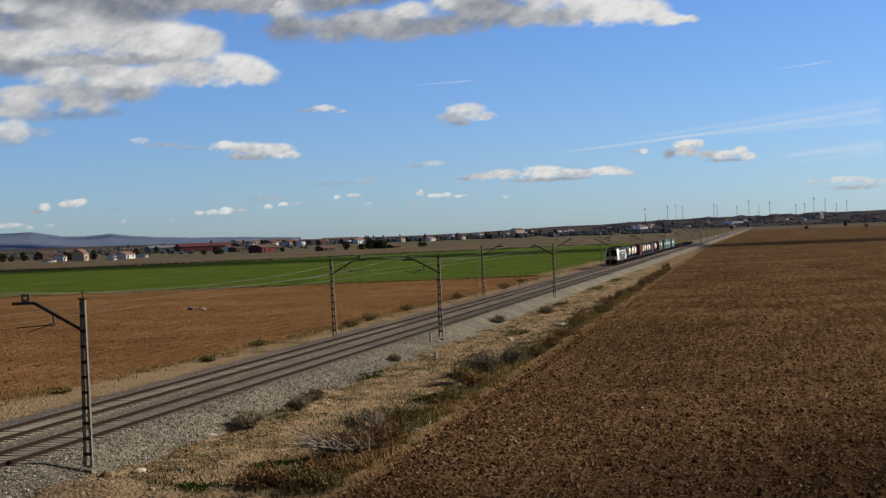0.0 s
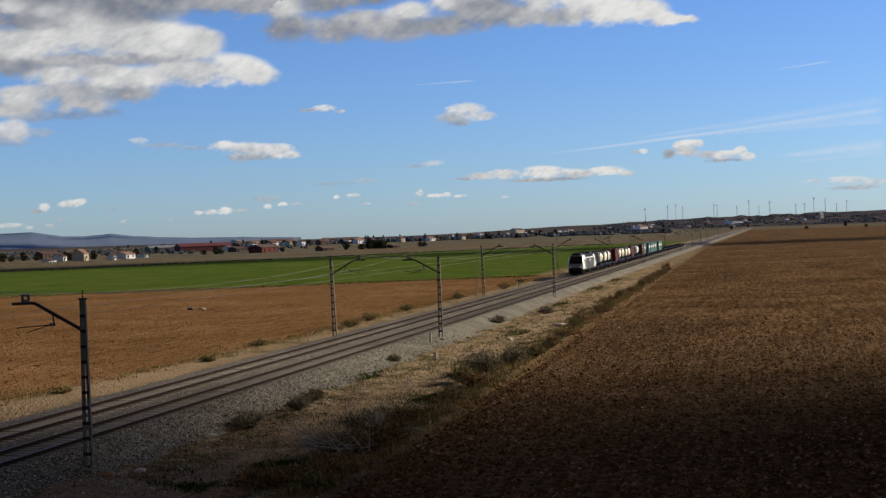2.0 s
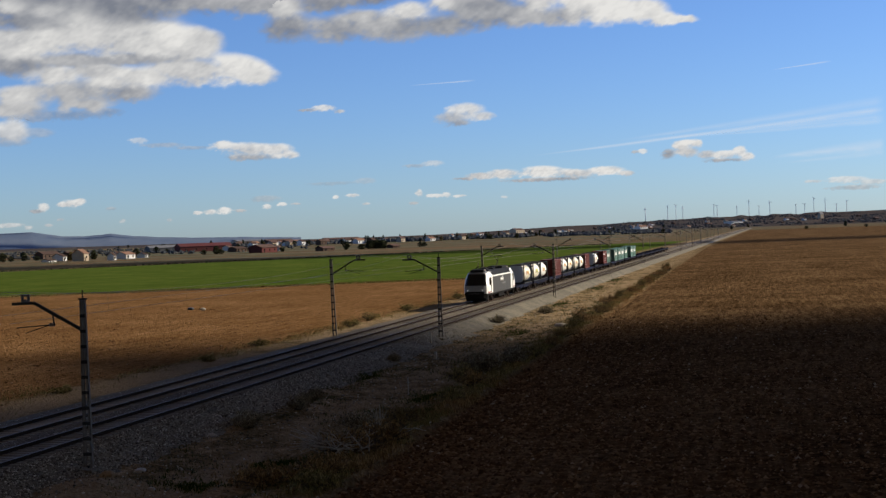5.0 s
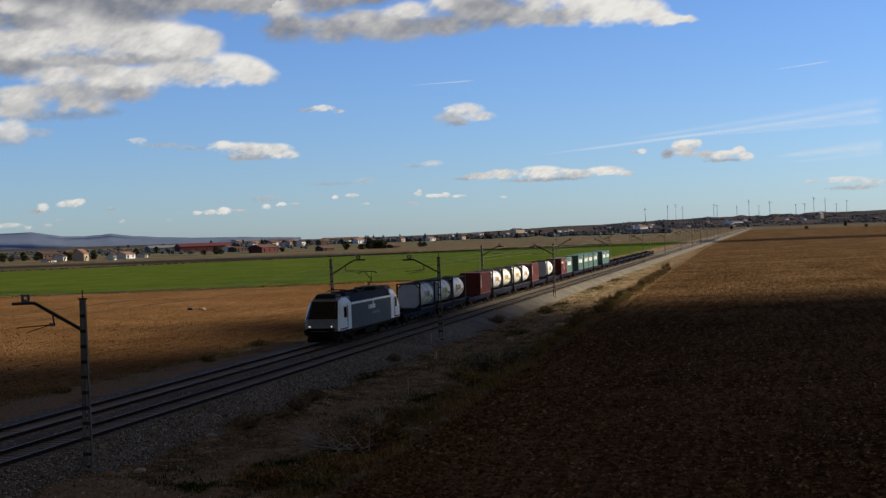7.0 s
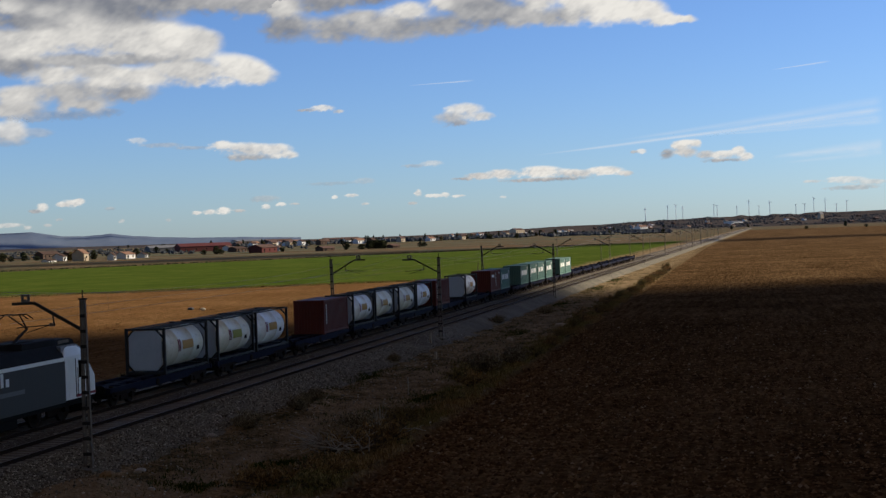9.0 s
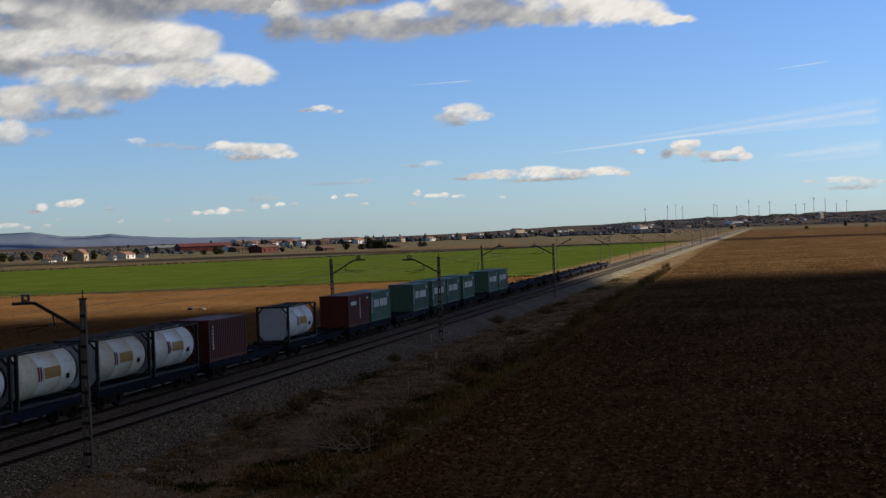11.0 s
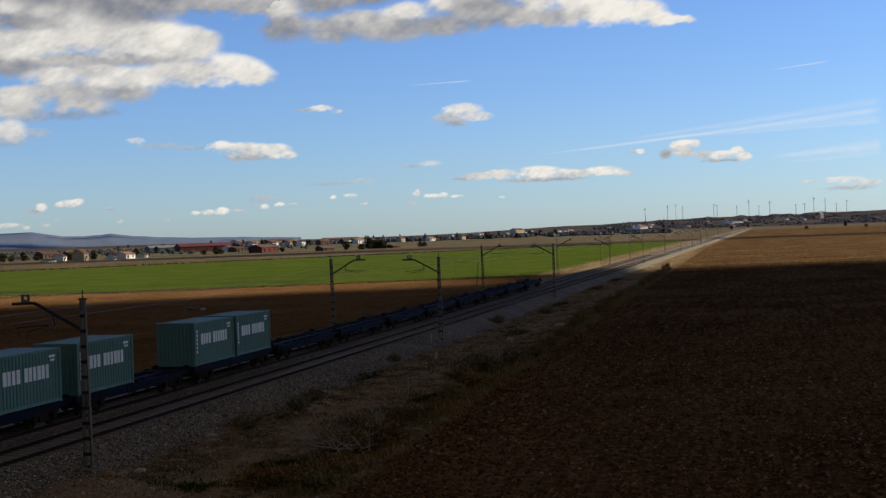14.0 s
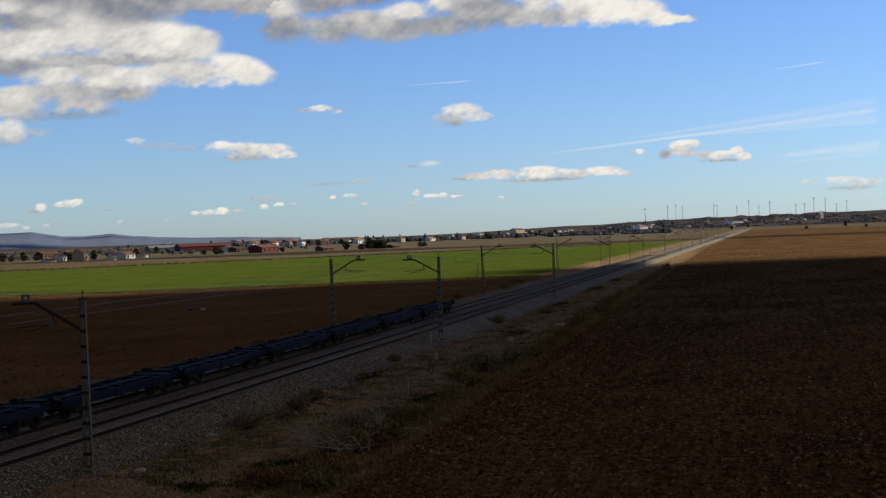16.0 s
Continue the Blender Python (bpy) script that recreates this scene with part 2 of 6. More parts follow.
def ground_material():
    m, t, p = nodes_of("land")
    geo = t.nodes.new("ShaderNodeNewGeometry")
    sep = t.nodes.new("ShaderNodeSeparateXYZ")
    t.links.new(geo.outputs["Position"], sep.inputs[0])
    pos, x, y = geo.outputs["Position"], sep.outputs[0], sep.outputs[1]
    wob = maths(t, "MULTIPLY", maths(t, "SUBTRACT", noise_at(t, pos, 0.35, 5, 0.65), 0.5), 5.0)
    far_wob = maths(t, "MULTIPLY", maths(t, "SUBTRACT", noise_at(t, pos, 0.05, 4), 0.5), 14.0)

    def step(v, width):
        return maths(t, "ADD", maths(t, "DIVIDE", v, width), 0.5, clamp=True)
    grain = noise_at(t, pos, 5.0, 6, 0.7)
    clod = noise_at(t, pos, 2.2, 5, 0.75)
    patch = noise_at(t, pos, 0.06, 4, 0.6)
    vor = node(t, "ShaderNodeTexVoronoi", Scale=5.5)
    t.links.new(pos, vor.inputs["Vector"])

    def stretched(size, scale, detail=4.0, rough=0.6):
        mp = t.nodes.new("ShaderNodeMapping")
        mp.inputs["Scale"].default_value = size
        t.links.new(pos, mp.inputs[0])
        return noise_at(t, mp.outputs[0], scale, detail, rough)
    # ploughed soil, furrows along the line
    furrow = stretched((3.0, 0.25, 1), 0.8, 4)
    soil_mix = maths(t, "ADD", maths(t, "MULTIPLY", clod, 0.5), maths(t, "ADD", maths(t, "MULTIPLY", patch, 0.22), maths(t, "MULTIPLY", furrow, 0.28)))
    soil = ramp(t, soil_mix, [(0.40, (0.025, 0.0136, 0.0070)), (0.50, (0.090, 0.0525, 0.0252)), (0.60, (0.188, 0.119, 0.061))])
    soil_left = ramp(t, soil_mix, [(0.37, (0.066, 0.0325, 0.0134)), (0.50, (0.152, 0.081, 0.0338)), (0.62, (0.250, 0.147, 0.071))])
    ridge = stretched((0.09, 1.1, 1), 1.0, 4, 0.6)
    soil = mixed(t, ramp(t, ridge, [(0.58, (0, 0, 0)), (0.68, (0.4, 0.4, 0.4))]), soil, (0.022, 0.012, 0.006))
    # dry verge
    verge_mix = maths(t, "ADD", maths(t, "MULTIPLY", grain, 0.45), maths(t, "MULTIPLY", noise_at(t, pos, 0.55, 5, 0.7), 0.55))
    verge = ramp(t, verge_mix, [(0.38, (0.034, 0.033, 0.014)), (0.45, (0.105, 0.080, 0.042)), (0.52, (0.22, 0.155, 0.088)), (0.61, (0.38, 0.28, 0.175))])
    grass = ramp(t, maths(t, "ADD", maths(t, "MULTIPLY", stretched((1, 0.3, 1), 0.35, 5), 0.5), maths(t, "MULTIPLY", patch, 0.5)),
                 [(0.3, (0.040, 0.062, 0.011)), (0.5, (0.062, 0.092, 0.016)), (0.68, (0.100, 0.115, 0.026))])
    band = stretched((0.0022, 0.017, 1), 1.0, 5, 0.68)
    land = ramp(t, maths(t, "ADD", maths(t, "MULTIPLY", band, 0.8), maths(t, "MULTIPLY", patch, 0.2)),
                [(0.34, (0.050, 0.060, 0.032)), (0.42, (0.112, 0.076, 0.045)), (0.46, (0.066, 0.082, 0.050)), (0.50, (0.150, 0.092, 0.056)), (0.54, (0.082, 0.096, 0.062)), (0.60, (0.112, 0.118, 0.086)), (0.66, (0.16, 0.125, 0.088))])
    tuft = stretched((0.02, 0.06, 1), 1.0, 6, 0.72)
    land = mixed(t, ramp(t, tuft, [(0.50, (0, 0, 0)), (0.60, (0.75, 0.75, 0.75))]), land, (0.052, 0.046, 0.022))
    land = mixed(t, ramp(t, stretched((0.004, 0.02, 1), 1.0, 5, 0.7), [(0.52, (0, 0, 0)), (0.6, (0.7, 0.7, 0.7))]), land, (0.15, 0.082, 0.045))
    # borders
    edge = maths(t, "MAXIMUM", maths(t, "SUBTRACT", 19.79, maths(t, "MULTIPLY", y, 0.018)), 10.0)
    m_right = step(maths(t, "SUBTRACT", maths(t, "ADD", x, maths(t, "MULTIPLY", wob, 0.35)), edge), 0.7)
    near = step(maths(t, "SUBTRACT", 100.0, y), 40.0)
    m_left = step(maths(t, "SUBTRACT", maths(t, "SUBTRACT", -8.3, maths(t, "MULTIPLY", near, 2.0)), maths(t, "ADD", x, wob)), 1.4)
    m_green = step(maths(t, "SUBTRACT", maths(t, "ADD", y, maths(t, "MULTIPLY", far_wob, 0.25)), maths(t, "ADD", 275.0, maths(t, "MULTIPLY", x, 0.45))), 4.0)
    m_land = step(maths(t, "SUBTRACT", maths(t, "ADD", y, far_wob), maths(t, "ADD", 815.0, maths(t, "MULTIPLY", x, 1.4))), 12.0)
    m_back = step(maths(t, "SUBTRACT", maths(t, "ADD", y, maths(t, "MULTIPLY", far_wob, 4.0)), 1750.0), 80.0)
    tan = ramp(t, grain, [(0.3, (0.16, 0.108, 0.06)), (0.7, (0.34, 0.25, 0.155))])
    path = maths(t, "ABSOLUTE", maths(t, "ADD", maths(t, "SUBTRACT", x, 11.9), maths(t, "MULTIPLY", wob, 0.7)))
    margin = maths(t, "ABSOLUTE", maths(t, "ADD", maths(t, "ADD", x, maths(t, "ADD", 6.6, maths(t, "MULTIPLY", near, 1.2))), maths(t, "MULTIPLY", wob, 0.6)))
    gappy = ramp(t, noise_at(t, pos, 0.22, 3), [(0.38, (0, 0, 0)), (0.54, (1, 1, 1))])
    mound = maths(t, "ADD", maths(t, "POWER", maths(t, "DIVIDE", maths(t, "SUBTRACT", x, 10.6), 3.4), 2.0), maths(t, "POWER", maths(t, "DIVIDE", maths(t, "SUBTRACT", y, 46.6), 2.6), 2.0))
    worn = maths(t, "MULTIPLY", step(maths(t, "SUBTRACT", 0.85, path), 1.0), gappy)
    worn = maths(t, "MAXIMUM", worn, maths(t, "MULTIPLY", step(maths(t, "SUBTRACT", maths(t, "ADD", 1.2, maths(t, "MULTIPLY", near, 0.9)), margin), 0.8), maths(t, "MAXIMUM", near, gappy)))
    worn = maths(t, "MAXIMUM", worn, step(maths(t, "SUBTRACT", 0.9, maths(t, "ADD", mound, maths(t, "MULTIPLY", wob, 0.25))), 0.5))
    verge = mixed(t, worn, verge, tan)
    # rank weeds and dark soil beside the ploughed field
    rank = step(maths(t, "ADD", maths(t, "SUBTRACT", x, edge), maths(t, "SUBTRACT", 1.9, maths(t, "MULTIPLY", wob, 0.6))), 1.2)
    verge = mixed(t, maths(t, "MULTIPLY", rank, 0.65), verge, ramp(t, grain, [(0.35, (0.060, 0.040, 0.020)), (0.65, (0.20, 0.14, 0.072))]))
    col = mixed(t, m_left, verge, soil_left)
    # straw strip between the crop and the line
    m_crop = step(maths(t, "SUBTRACT", -12.5, maths(t, "ADD", x, maths(t, "MULTIPLY", far_wob, 0.35))), 4.0)
    col = mixed(t, maths(t, "MULTIPLY", m_green, m_left), col, mixed(t, m_crop, verge, grass))
    col = mixed(t, maths(t, "MULTIPLY", m_land, m_left), col, land)
    col = mixed(t, m_right, col, soil)
    col = mixed(t, m_back, col, land)
    heath = ramp(t, band, [(0.4, (0.036, 0.031, 0.03)), (0.55, (0.065, 0.054, 0.048)), (0.66, (0.10, 0.078, 0.062))])
    col = mixed(t, step(maths(t, "SUBTRACT", y, 2400.0), 200.0), col, heath)
    t.links.new(col, p.inputs["Base Color"])
    p.inputs["Roughness"].default_value = 0.95
    p.inputs["Specular IOR Level"].default_value = 0.0
    bp = node(t, "ShaderNodeBump", Strength=1.0, Distance=0.2)
    t.links.new(maths(t, "ADD", clod, maths(t, "MULTIPLY", vor.outputs["Distance"], 0.5)), bp.inputs["Height"])
    t.links.new(bp.outputs[0], p.inputs["Normal"])
    return m


LAND = ground_material()


def make_ground():
    def steps(bounds):
        out = []
        for a, b, s in bounds:
            out += list(np.arange(a, b, s))
        return out + [bounds[-1][1]]
    xs = steps([(-4800, -600, 300), (-600, -100, 50), (-100, -20, 8), (-20, 8, 1.0), (8, 24, 0.35), (24, 60, 1.0), (60, 200, 14), (200, 1000, 100), (1000, 4800, 380)])
    ys = steps([(-600, 0, 60), (0, 40, 5), (40, 110, 0.5), (110, 200, 2.0), (200, 400, 10), (400, 1000, 50), (1000, 4900, 130)])
    verts = [(x, y, land_z(x, y)) for y in ys for x in xs]
    nx = len(xs)
    faces = [(j * nx + i, j * nx + i + 1, (j + 1) * nx + i + 1, (j + 1) * nx + i) for j in range(len(ys) - 1) for i in range(nx - 1)]
    ob = new("ground", sheet("ground", verts, faces, LAND, True))
    tagged(ob, "ploughed brown fields, green crop and dry verge beside the railway", "ground", kind="structure")
    return ob


make_ground()

# ---- railway: ballast bed, two tracks ----
TRACK_GAP = 3.95
GAUGE_HALF = 0.87
LINE_FROM, LINE_TO = 20.0, 3000.0


def make_ballast():
    section = [(-5.6, -0.86), (-4.6, -0.62), (-2.2, -0.2), (-1.3, -0.185), (1.3, -0.185), (TRACK_GAP / 2, -0.23), (TRACK_GAP - 1.3, -0.185), (TRACK_GAP + 1.3, -0.185),
               (TRACK_GAP + 1.9, -0.22), (TRACK_GAP + 3.3, -0.66), (TRACK_GAP + 4.4, -0.92)]
    ys = list(np.arange(LINE_FROM, 130, 0.5)) + list(np.arange(130, 400, 3.0)) + list(np.arange(400, LINE_TO, 50)) + [LINE_TO]
    verts = []
    for y in ys:
        for i, (x, z) in enumerate(section):
            w = (0.45 if y < 110 else 0.9) if i in (0, len(section) - 1) else 0.12 if y < 110 or i < 8 else 0.4
            x -= min(1.1, max(0.0, (y - 110) / 120)) * (i == 10) + min(0.6, max(0.0, (y - 110) / 160)) * (i == 9)
            verts.append((x + w * noise.noise(Vector((y * 0.4, i, 0))), y, z + 0.035 * noise.noise(Vector((y * 1.3, i, 5))) * (i not in (0, 10))))
    n = len(section)
    faces = [(j * n + i, j * n + i + 1, (j + 1) * n + i + 1, (j + 1) * n + i) for j in range(len(ys) - 1) for i in range(n - 1)]
    me = sheet("ballast_bed", verts, faces, BALLAST_BED, True)
    me.materials.append(BALLAST)
    me.materials.append(BALLAST_FRESH)
    for k, f in enumerate(me.polygons):
        f.material_index = 1 if k % (n - 1) >= n - 4 else 2 if k % (n - 1) == 3 else 0
    tagged(new("ballast_bed", me), "grey crushed stone ballast bed under two tracks", "ballast", kind="structure")


make_ballast()

SLEEPER = Shape()
for _s in (-1, 1):
    SLEEPER.loft([[(_s * x, yy, zz) for yy, zz in ((-0.13, -0.30), (0.13, -0.30), (0.10, zt), (-0.10, zt))] for x, zt in ((1.3, -0.15), (0.62, -0.15), (0.5, -0.168), (0.0, -0.168))])
SLEEPER_MESH = SLEEPER.mesh("sleeper", CONCRETE)


def make_track(name, x0, label):
    """Rails in one run each; the sleepers near the bridge are pieces, the rest one run."""
    track = thing(name, label, "railway track", "tracks of the line", kind="structure", at=pose(x0, 0, 0))
    for s in (-1, 1):
        prof = [(-0.07, -0.16), (0.07, -0.16), (0.07, -0.145), (0.012, -0.125), (0.012, -0.045), (0.036, -0.03), (0.036, -0.006), (0.028, 0.0), (-0.028, 0.0),
                (-0.036, -0.006), (-0.036, -0.03), (-0.012, -0.045), (-0.012, -0.125), (-0.07, -0.145)]
        ys = [LINE_FROM, 60, 120, 300, 800, LINE_TO]
        sh = Shape().loft([[(s * GAUGE_HALF + px, y, pz) for px, pz in prof] for y in ys])
        rail = part("rail", sh, RUST, track, "rusty steel rail with a worn top")
        part("rail_head", Shape().box(s * GAUGE_HALF - 0.026, s * GAUGE_HALF + 0.026, LINE_FROM, LINE_TO, -0.002, 0.003), RAIL_TOP, rail)
    return track


FAR_TRACK = make_track("far_track", 0.0, "used railway track with rusty rails on concrete sleepers")
NEAR_TRACK = make_track("near_track", TRACK_GAP, "empty railway track with rusty rails on concrete sleepers")


# ---- overhead line ----
def make_mast(x, y, z, side, lean=0.0, top=6.85, light=1.0):
    """A lattice mast; side: -1 the arm reaches towards -x. light: how stout its bars are."""
    mast = thing("catenary_mast", "grey steel lattice mast with a bracket arm over the track", "mast", "masts along the railway", at=pose(x, y, z, 0, lean, 0))
    part("foundation", Shape().box(-0.26, 0.26, -0.26, 0.26, -0.5, 0.0, 0.04), BALLAST, mast, "stone-covered concrete foundation")
    for s in (-1, 1):
        w0, w1 = 0.2, 0.11
        leg = Shape()
        for a, b, d in ((-0.045, 0.045, 0.03), (-0.045, -0.03, 0.1), (0.03, 0.045, 0.1)):
            rings = []
            for zz, w in ((0.1, w0), (top, w1)):
                xa, xb = s * (w - d), s * w
                rings.append([(xb - (xb - xa) * light, a * 1.6, zz), (xb, a * 1.6, zz), (xb, b * 1.6, zz), (xb - (xb - xa) * light, b * 1.6, zz)])
            leg.loft(rings)
        part("leg", leg, GALV, mast)
    k = 0
    zz = 0.55
    while zz < top - 0.2:
        w = 0.21 - 0.09 * zz / top
        part("batten", Shape().box(-w + 0.02, w - 0.02, -0.08, 0.08, zz, zz + 0.13 * light), GALV_DARK if light == 1.0 else GALV, mast)
        zz += 0.62
        k += 1
    part("cap", Shape().box(-0.16, 0.16, -0.1, 0.1, top, top + 0.06).box(-0.02, 0.02, -0.02, 0.02, top + 0.05, top + 0.38), GALV_DARK, mast)
    s = side
    arm = Shape().bar((s * 0.12, 0, top - 1.2), (s * 2.15, 0, top - 0.1), 0.1, 0.12).bar((s * 2.15, 0, top - 0.1), (s * 3.15, 0, top - 0.12), 0.1 * light, 0.12 * light)
    arm = part("bracket_arm", arm, GALV_DARK, mast, "bent steel bracket arm")
    ins = Shape().box(s * 2.55 - 0.2, s * 2.55 + 0.2, -0.05, 0.05, top + 0.2, top + 0.27).box(s * 2.55 - 0.13, s * 2.55 + 0.13, -0.04, 0.04, top - 0.06, top + 0.06)
    for dx in (-0.14, 0.14):
        ins.tube((s * 2.55 + dx, 0, top - 0.08), (s * 2.55 + dx, 0, top + 0.22), 0.06)
    part("insulator", ins, PORCELAIN, arm)
    reg = Shape().tube((s * 1.25, 0, top - 0.98), (s * 3.0, 0, top - 1.1), 0.022).tube((s * 1.35, 0, top - 0.6), (s * 1.3, 0, top - 1.0), 0.03).tube((s * 1.5, 0, top - 1.0), (s * 2.6, 0, top - 1.32), 0.018)
    part("registration_arm", reg, GALV_DARK, arm)
    reel = Shape()
    for i in range(4):
        reel.tube((s * (1.3 + 0.06 * i), 0, top - 0.99), (s * (1.335 + 0.06 * i), 0, top - 0.99), 0.08, 0.05)
    part("insulator", reel, PORCELAIN, arm)
    return mast


RIGHT_MASTS = [(7.45, 50.4, -0.6), (7.0, 113.3, -0.5), (6.35, 180.8, -0.5)] + [(6.2, 180.8 + 67 * i, -0.5) for i in range(1, 14)]
LEFT_MASTS = [(-3.45, 50.0, -0.5), (-3.45, 116.4, -0.5), (-4.1, 185.0, -0.5)] + [(-3.9, 185 + 67 * i, -0.5) for i in range(1, 14)]
for _x, _y, _z in RIGHT_MASTS:
    make_mast(_x, _y, _z, -1, light=1.0 if _y < 190 else 0.45)
for _x, _y, _z in LEFT_MASTS:
    make_mast(_x, _y, _z, 1, -1.2, light=1.0 if _y < 190 else 0.45)


def make_wires(name, x0, ys, label):
    """Contact wire and sagging carrier with droppers along one track."""
    line = thing(name, label, "overhead wire", "wires over the tracks")
    for y0, y1 in zip(ys, ys[1:]):
        n = 14
        pts = []
        for i in range(n + 1):
            u = i / n
            pts.append((x0, y0 + (y1 - y0) * u, 6.62 - 4 * 0.95 * u * (1 - u)))
        car = Shape().loft([[(px + 0.010 * math.cos(1.257 * i), py, pz + 0.010 * math.sin(1.257 * i)) for i in range(5)] for px, py, pz in pts])
        part("carrier_wire", car, COPPER, line)
        part("contact_wire", Shape().tube((x0 + 0.2, y0, 5.32), (x0 - 0.2, y1, 5.32), 0.010, n=5), COPPER, line)
        if y0 < 260:
            for i in range(2, n - 1, 2):
                part("dropper", Shape().tube(pts[i], (x0, pts[i][1], 5.32), 0.005, n=4), COPPER, line)
    return line


make_wires("overhead_wire", TRACK_GAP, [-14.0] + [m[1] for m in RIGHT_MASTS[:11]], "copper contact and carrier wires over the empty track")
make_wires("overhead_wire", 0.0, [-16.0] + [m[1] for m in LEFT_MASTS[:11]], "copper contact and carrier wires over the train's track")


# ---- the train: one engine and twenty flat wagons on the far track ----
def make_wheelset(parent, y, r=0.46):
    """Two wheels on one axle, turning about its middle, and the boxes that hold it."""
    half = [(0.10, 0.085), (0.74, 0.095), (0.76, r * 0.3), (0.83, r * 0.35), (0.83, r + 0.03), (0.86, r + 0.03), (0.865, r), (0.97, r - 0.01), (0.97, r * 0.8), (0.92, r * 0.72), (0.92, r * 0.3), (0.99, 0.08)]
    wheels = part("wheelset", Shape().lathe([(-a, b) for a, b in reversed(half)] + half, "x", 20), WHEEL, parent, "dark steel wheels on one axle")
    wheels.matrix_basis = pose(0, y, r)
    for s in (-1, 1):
        part("axle_box", Shape().box(*sorted((s * 1.0, s * 1.2)), y - 0.17, y + 0.17, r - 0.17, r + 0.16, 0.03), WAGON_DARK, parent)


def make_bogie(parent, y, base, r):
    bogie = part("bogie", Shape().box(-1.12, -0.98, y - base / 2 - 0.5, y + base / 2 + 0.5, r + 0.05, r + 0.3, 0.03).box(0.98, 1.12, y - base / 2 - 0.5, y + base / 2 + 0.5, r + 0.05, r + 0.3, 0.03)
                 .box(-1.1, 1.1, y - 0.3, y + 0.3, r + 0.02, r + 0.34, 0.04).box(0.99, 1.13, y - 0.42, y + 0.42, r - 0.22, r + 0.1, 0.05).box(-1.13, -0.99, y - 0.42, y + 0.42, r - 0.22, r + 0.1, 0.05), WAGON_DARK, parent)
    for d in (-0.5, 0.5):
        make_wheelset(bogie, y + d * base, r)
    return bogie


def make_buffers(parent, y, s, z=1.0):
    for x in (-0.97, 0.97):
        part("buffer", Shape().lathe([(y, 0.09), (y + s * 0.32, 0.09), (y + s * 0.33, 0.13), (y + s * 0.45, 0.13), (y + s * 0.46, 0.24), (y + s * 0.53, 0.25), (y + s * 0.55, 0.2)], "y", 14, (x, 0, z)), BLACK, parent)
    part("coupling", Shape().bar((0, y, 0.95), (0, y + s * 0.5, 0.88), 0.1, 0.12), BLACK, parent)


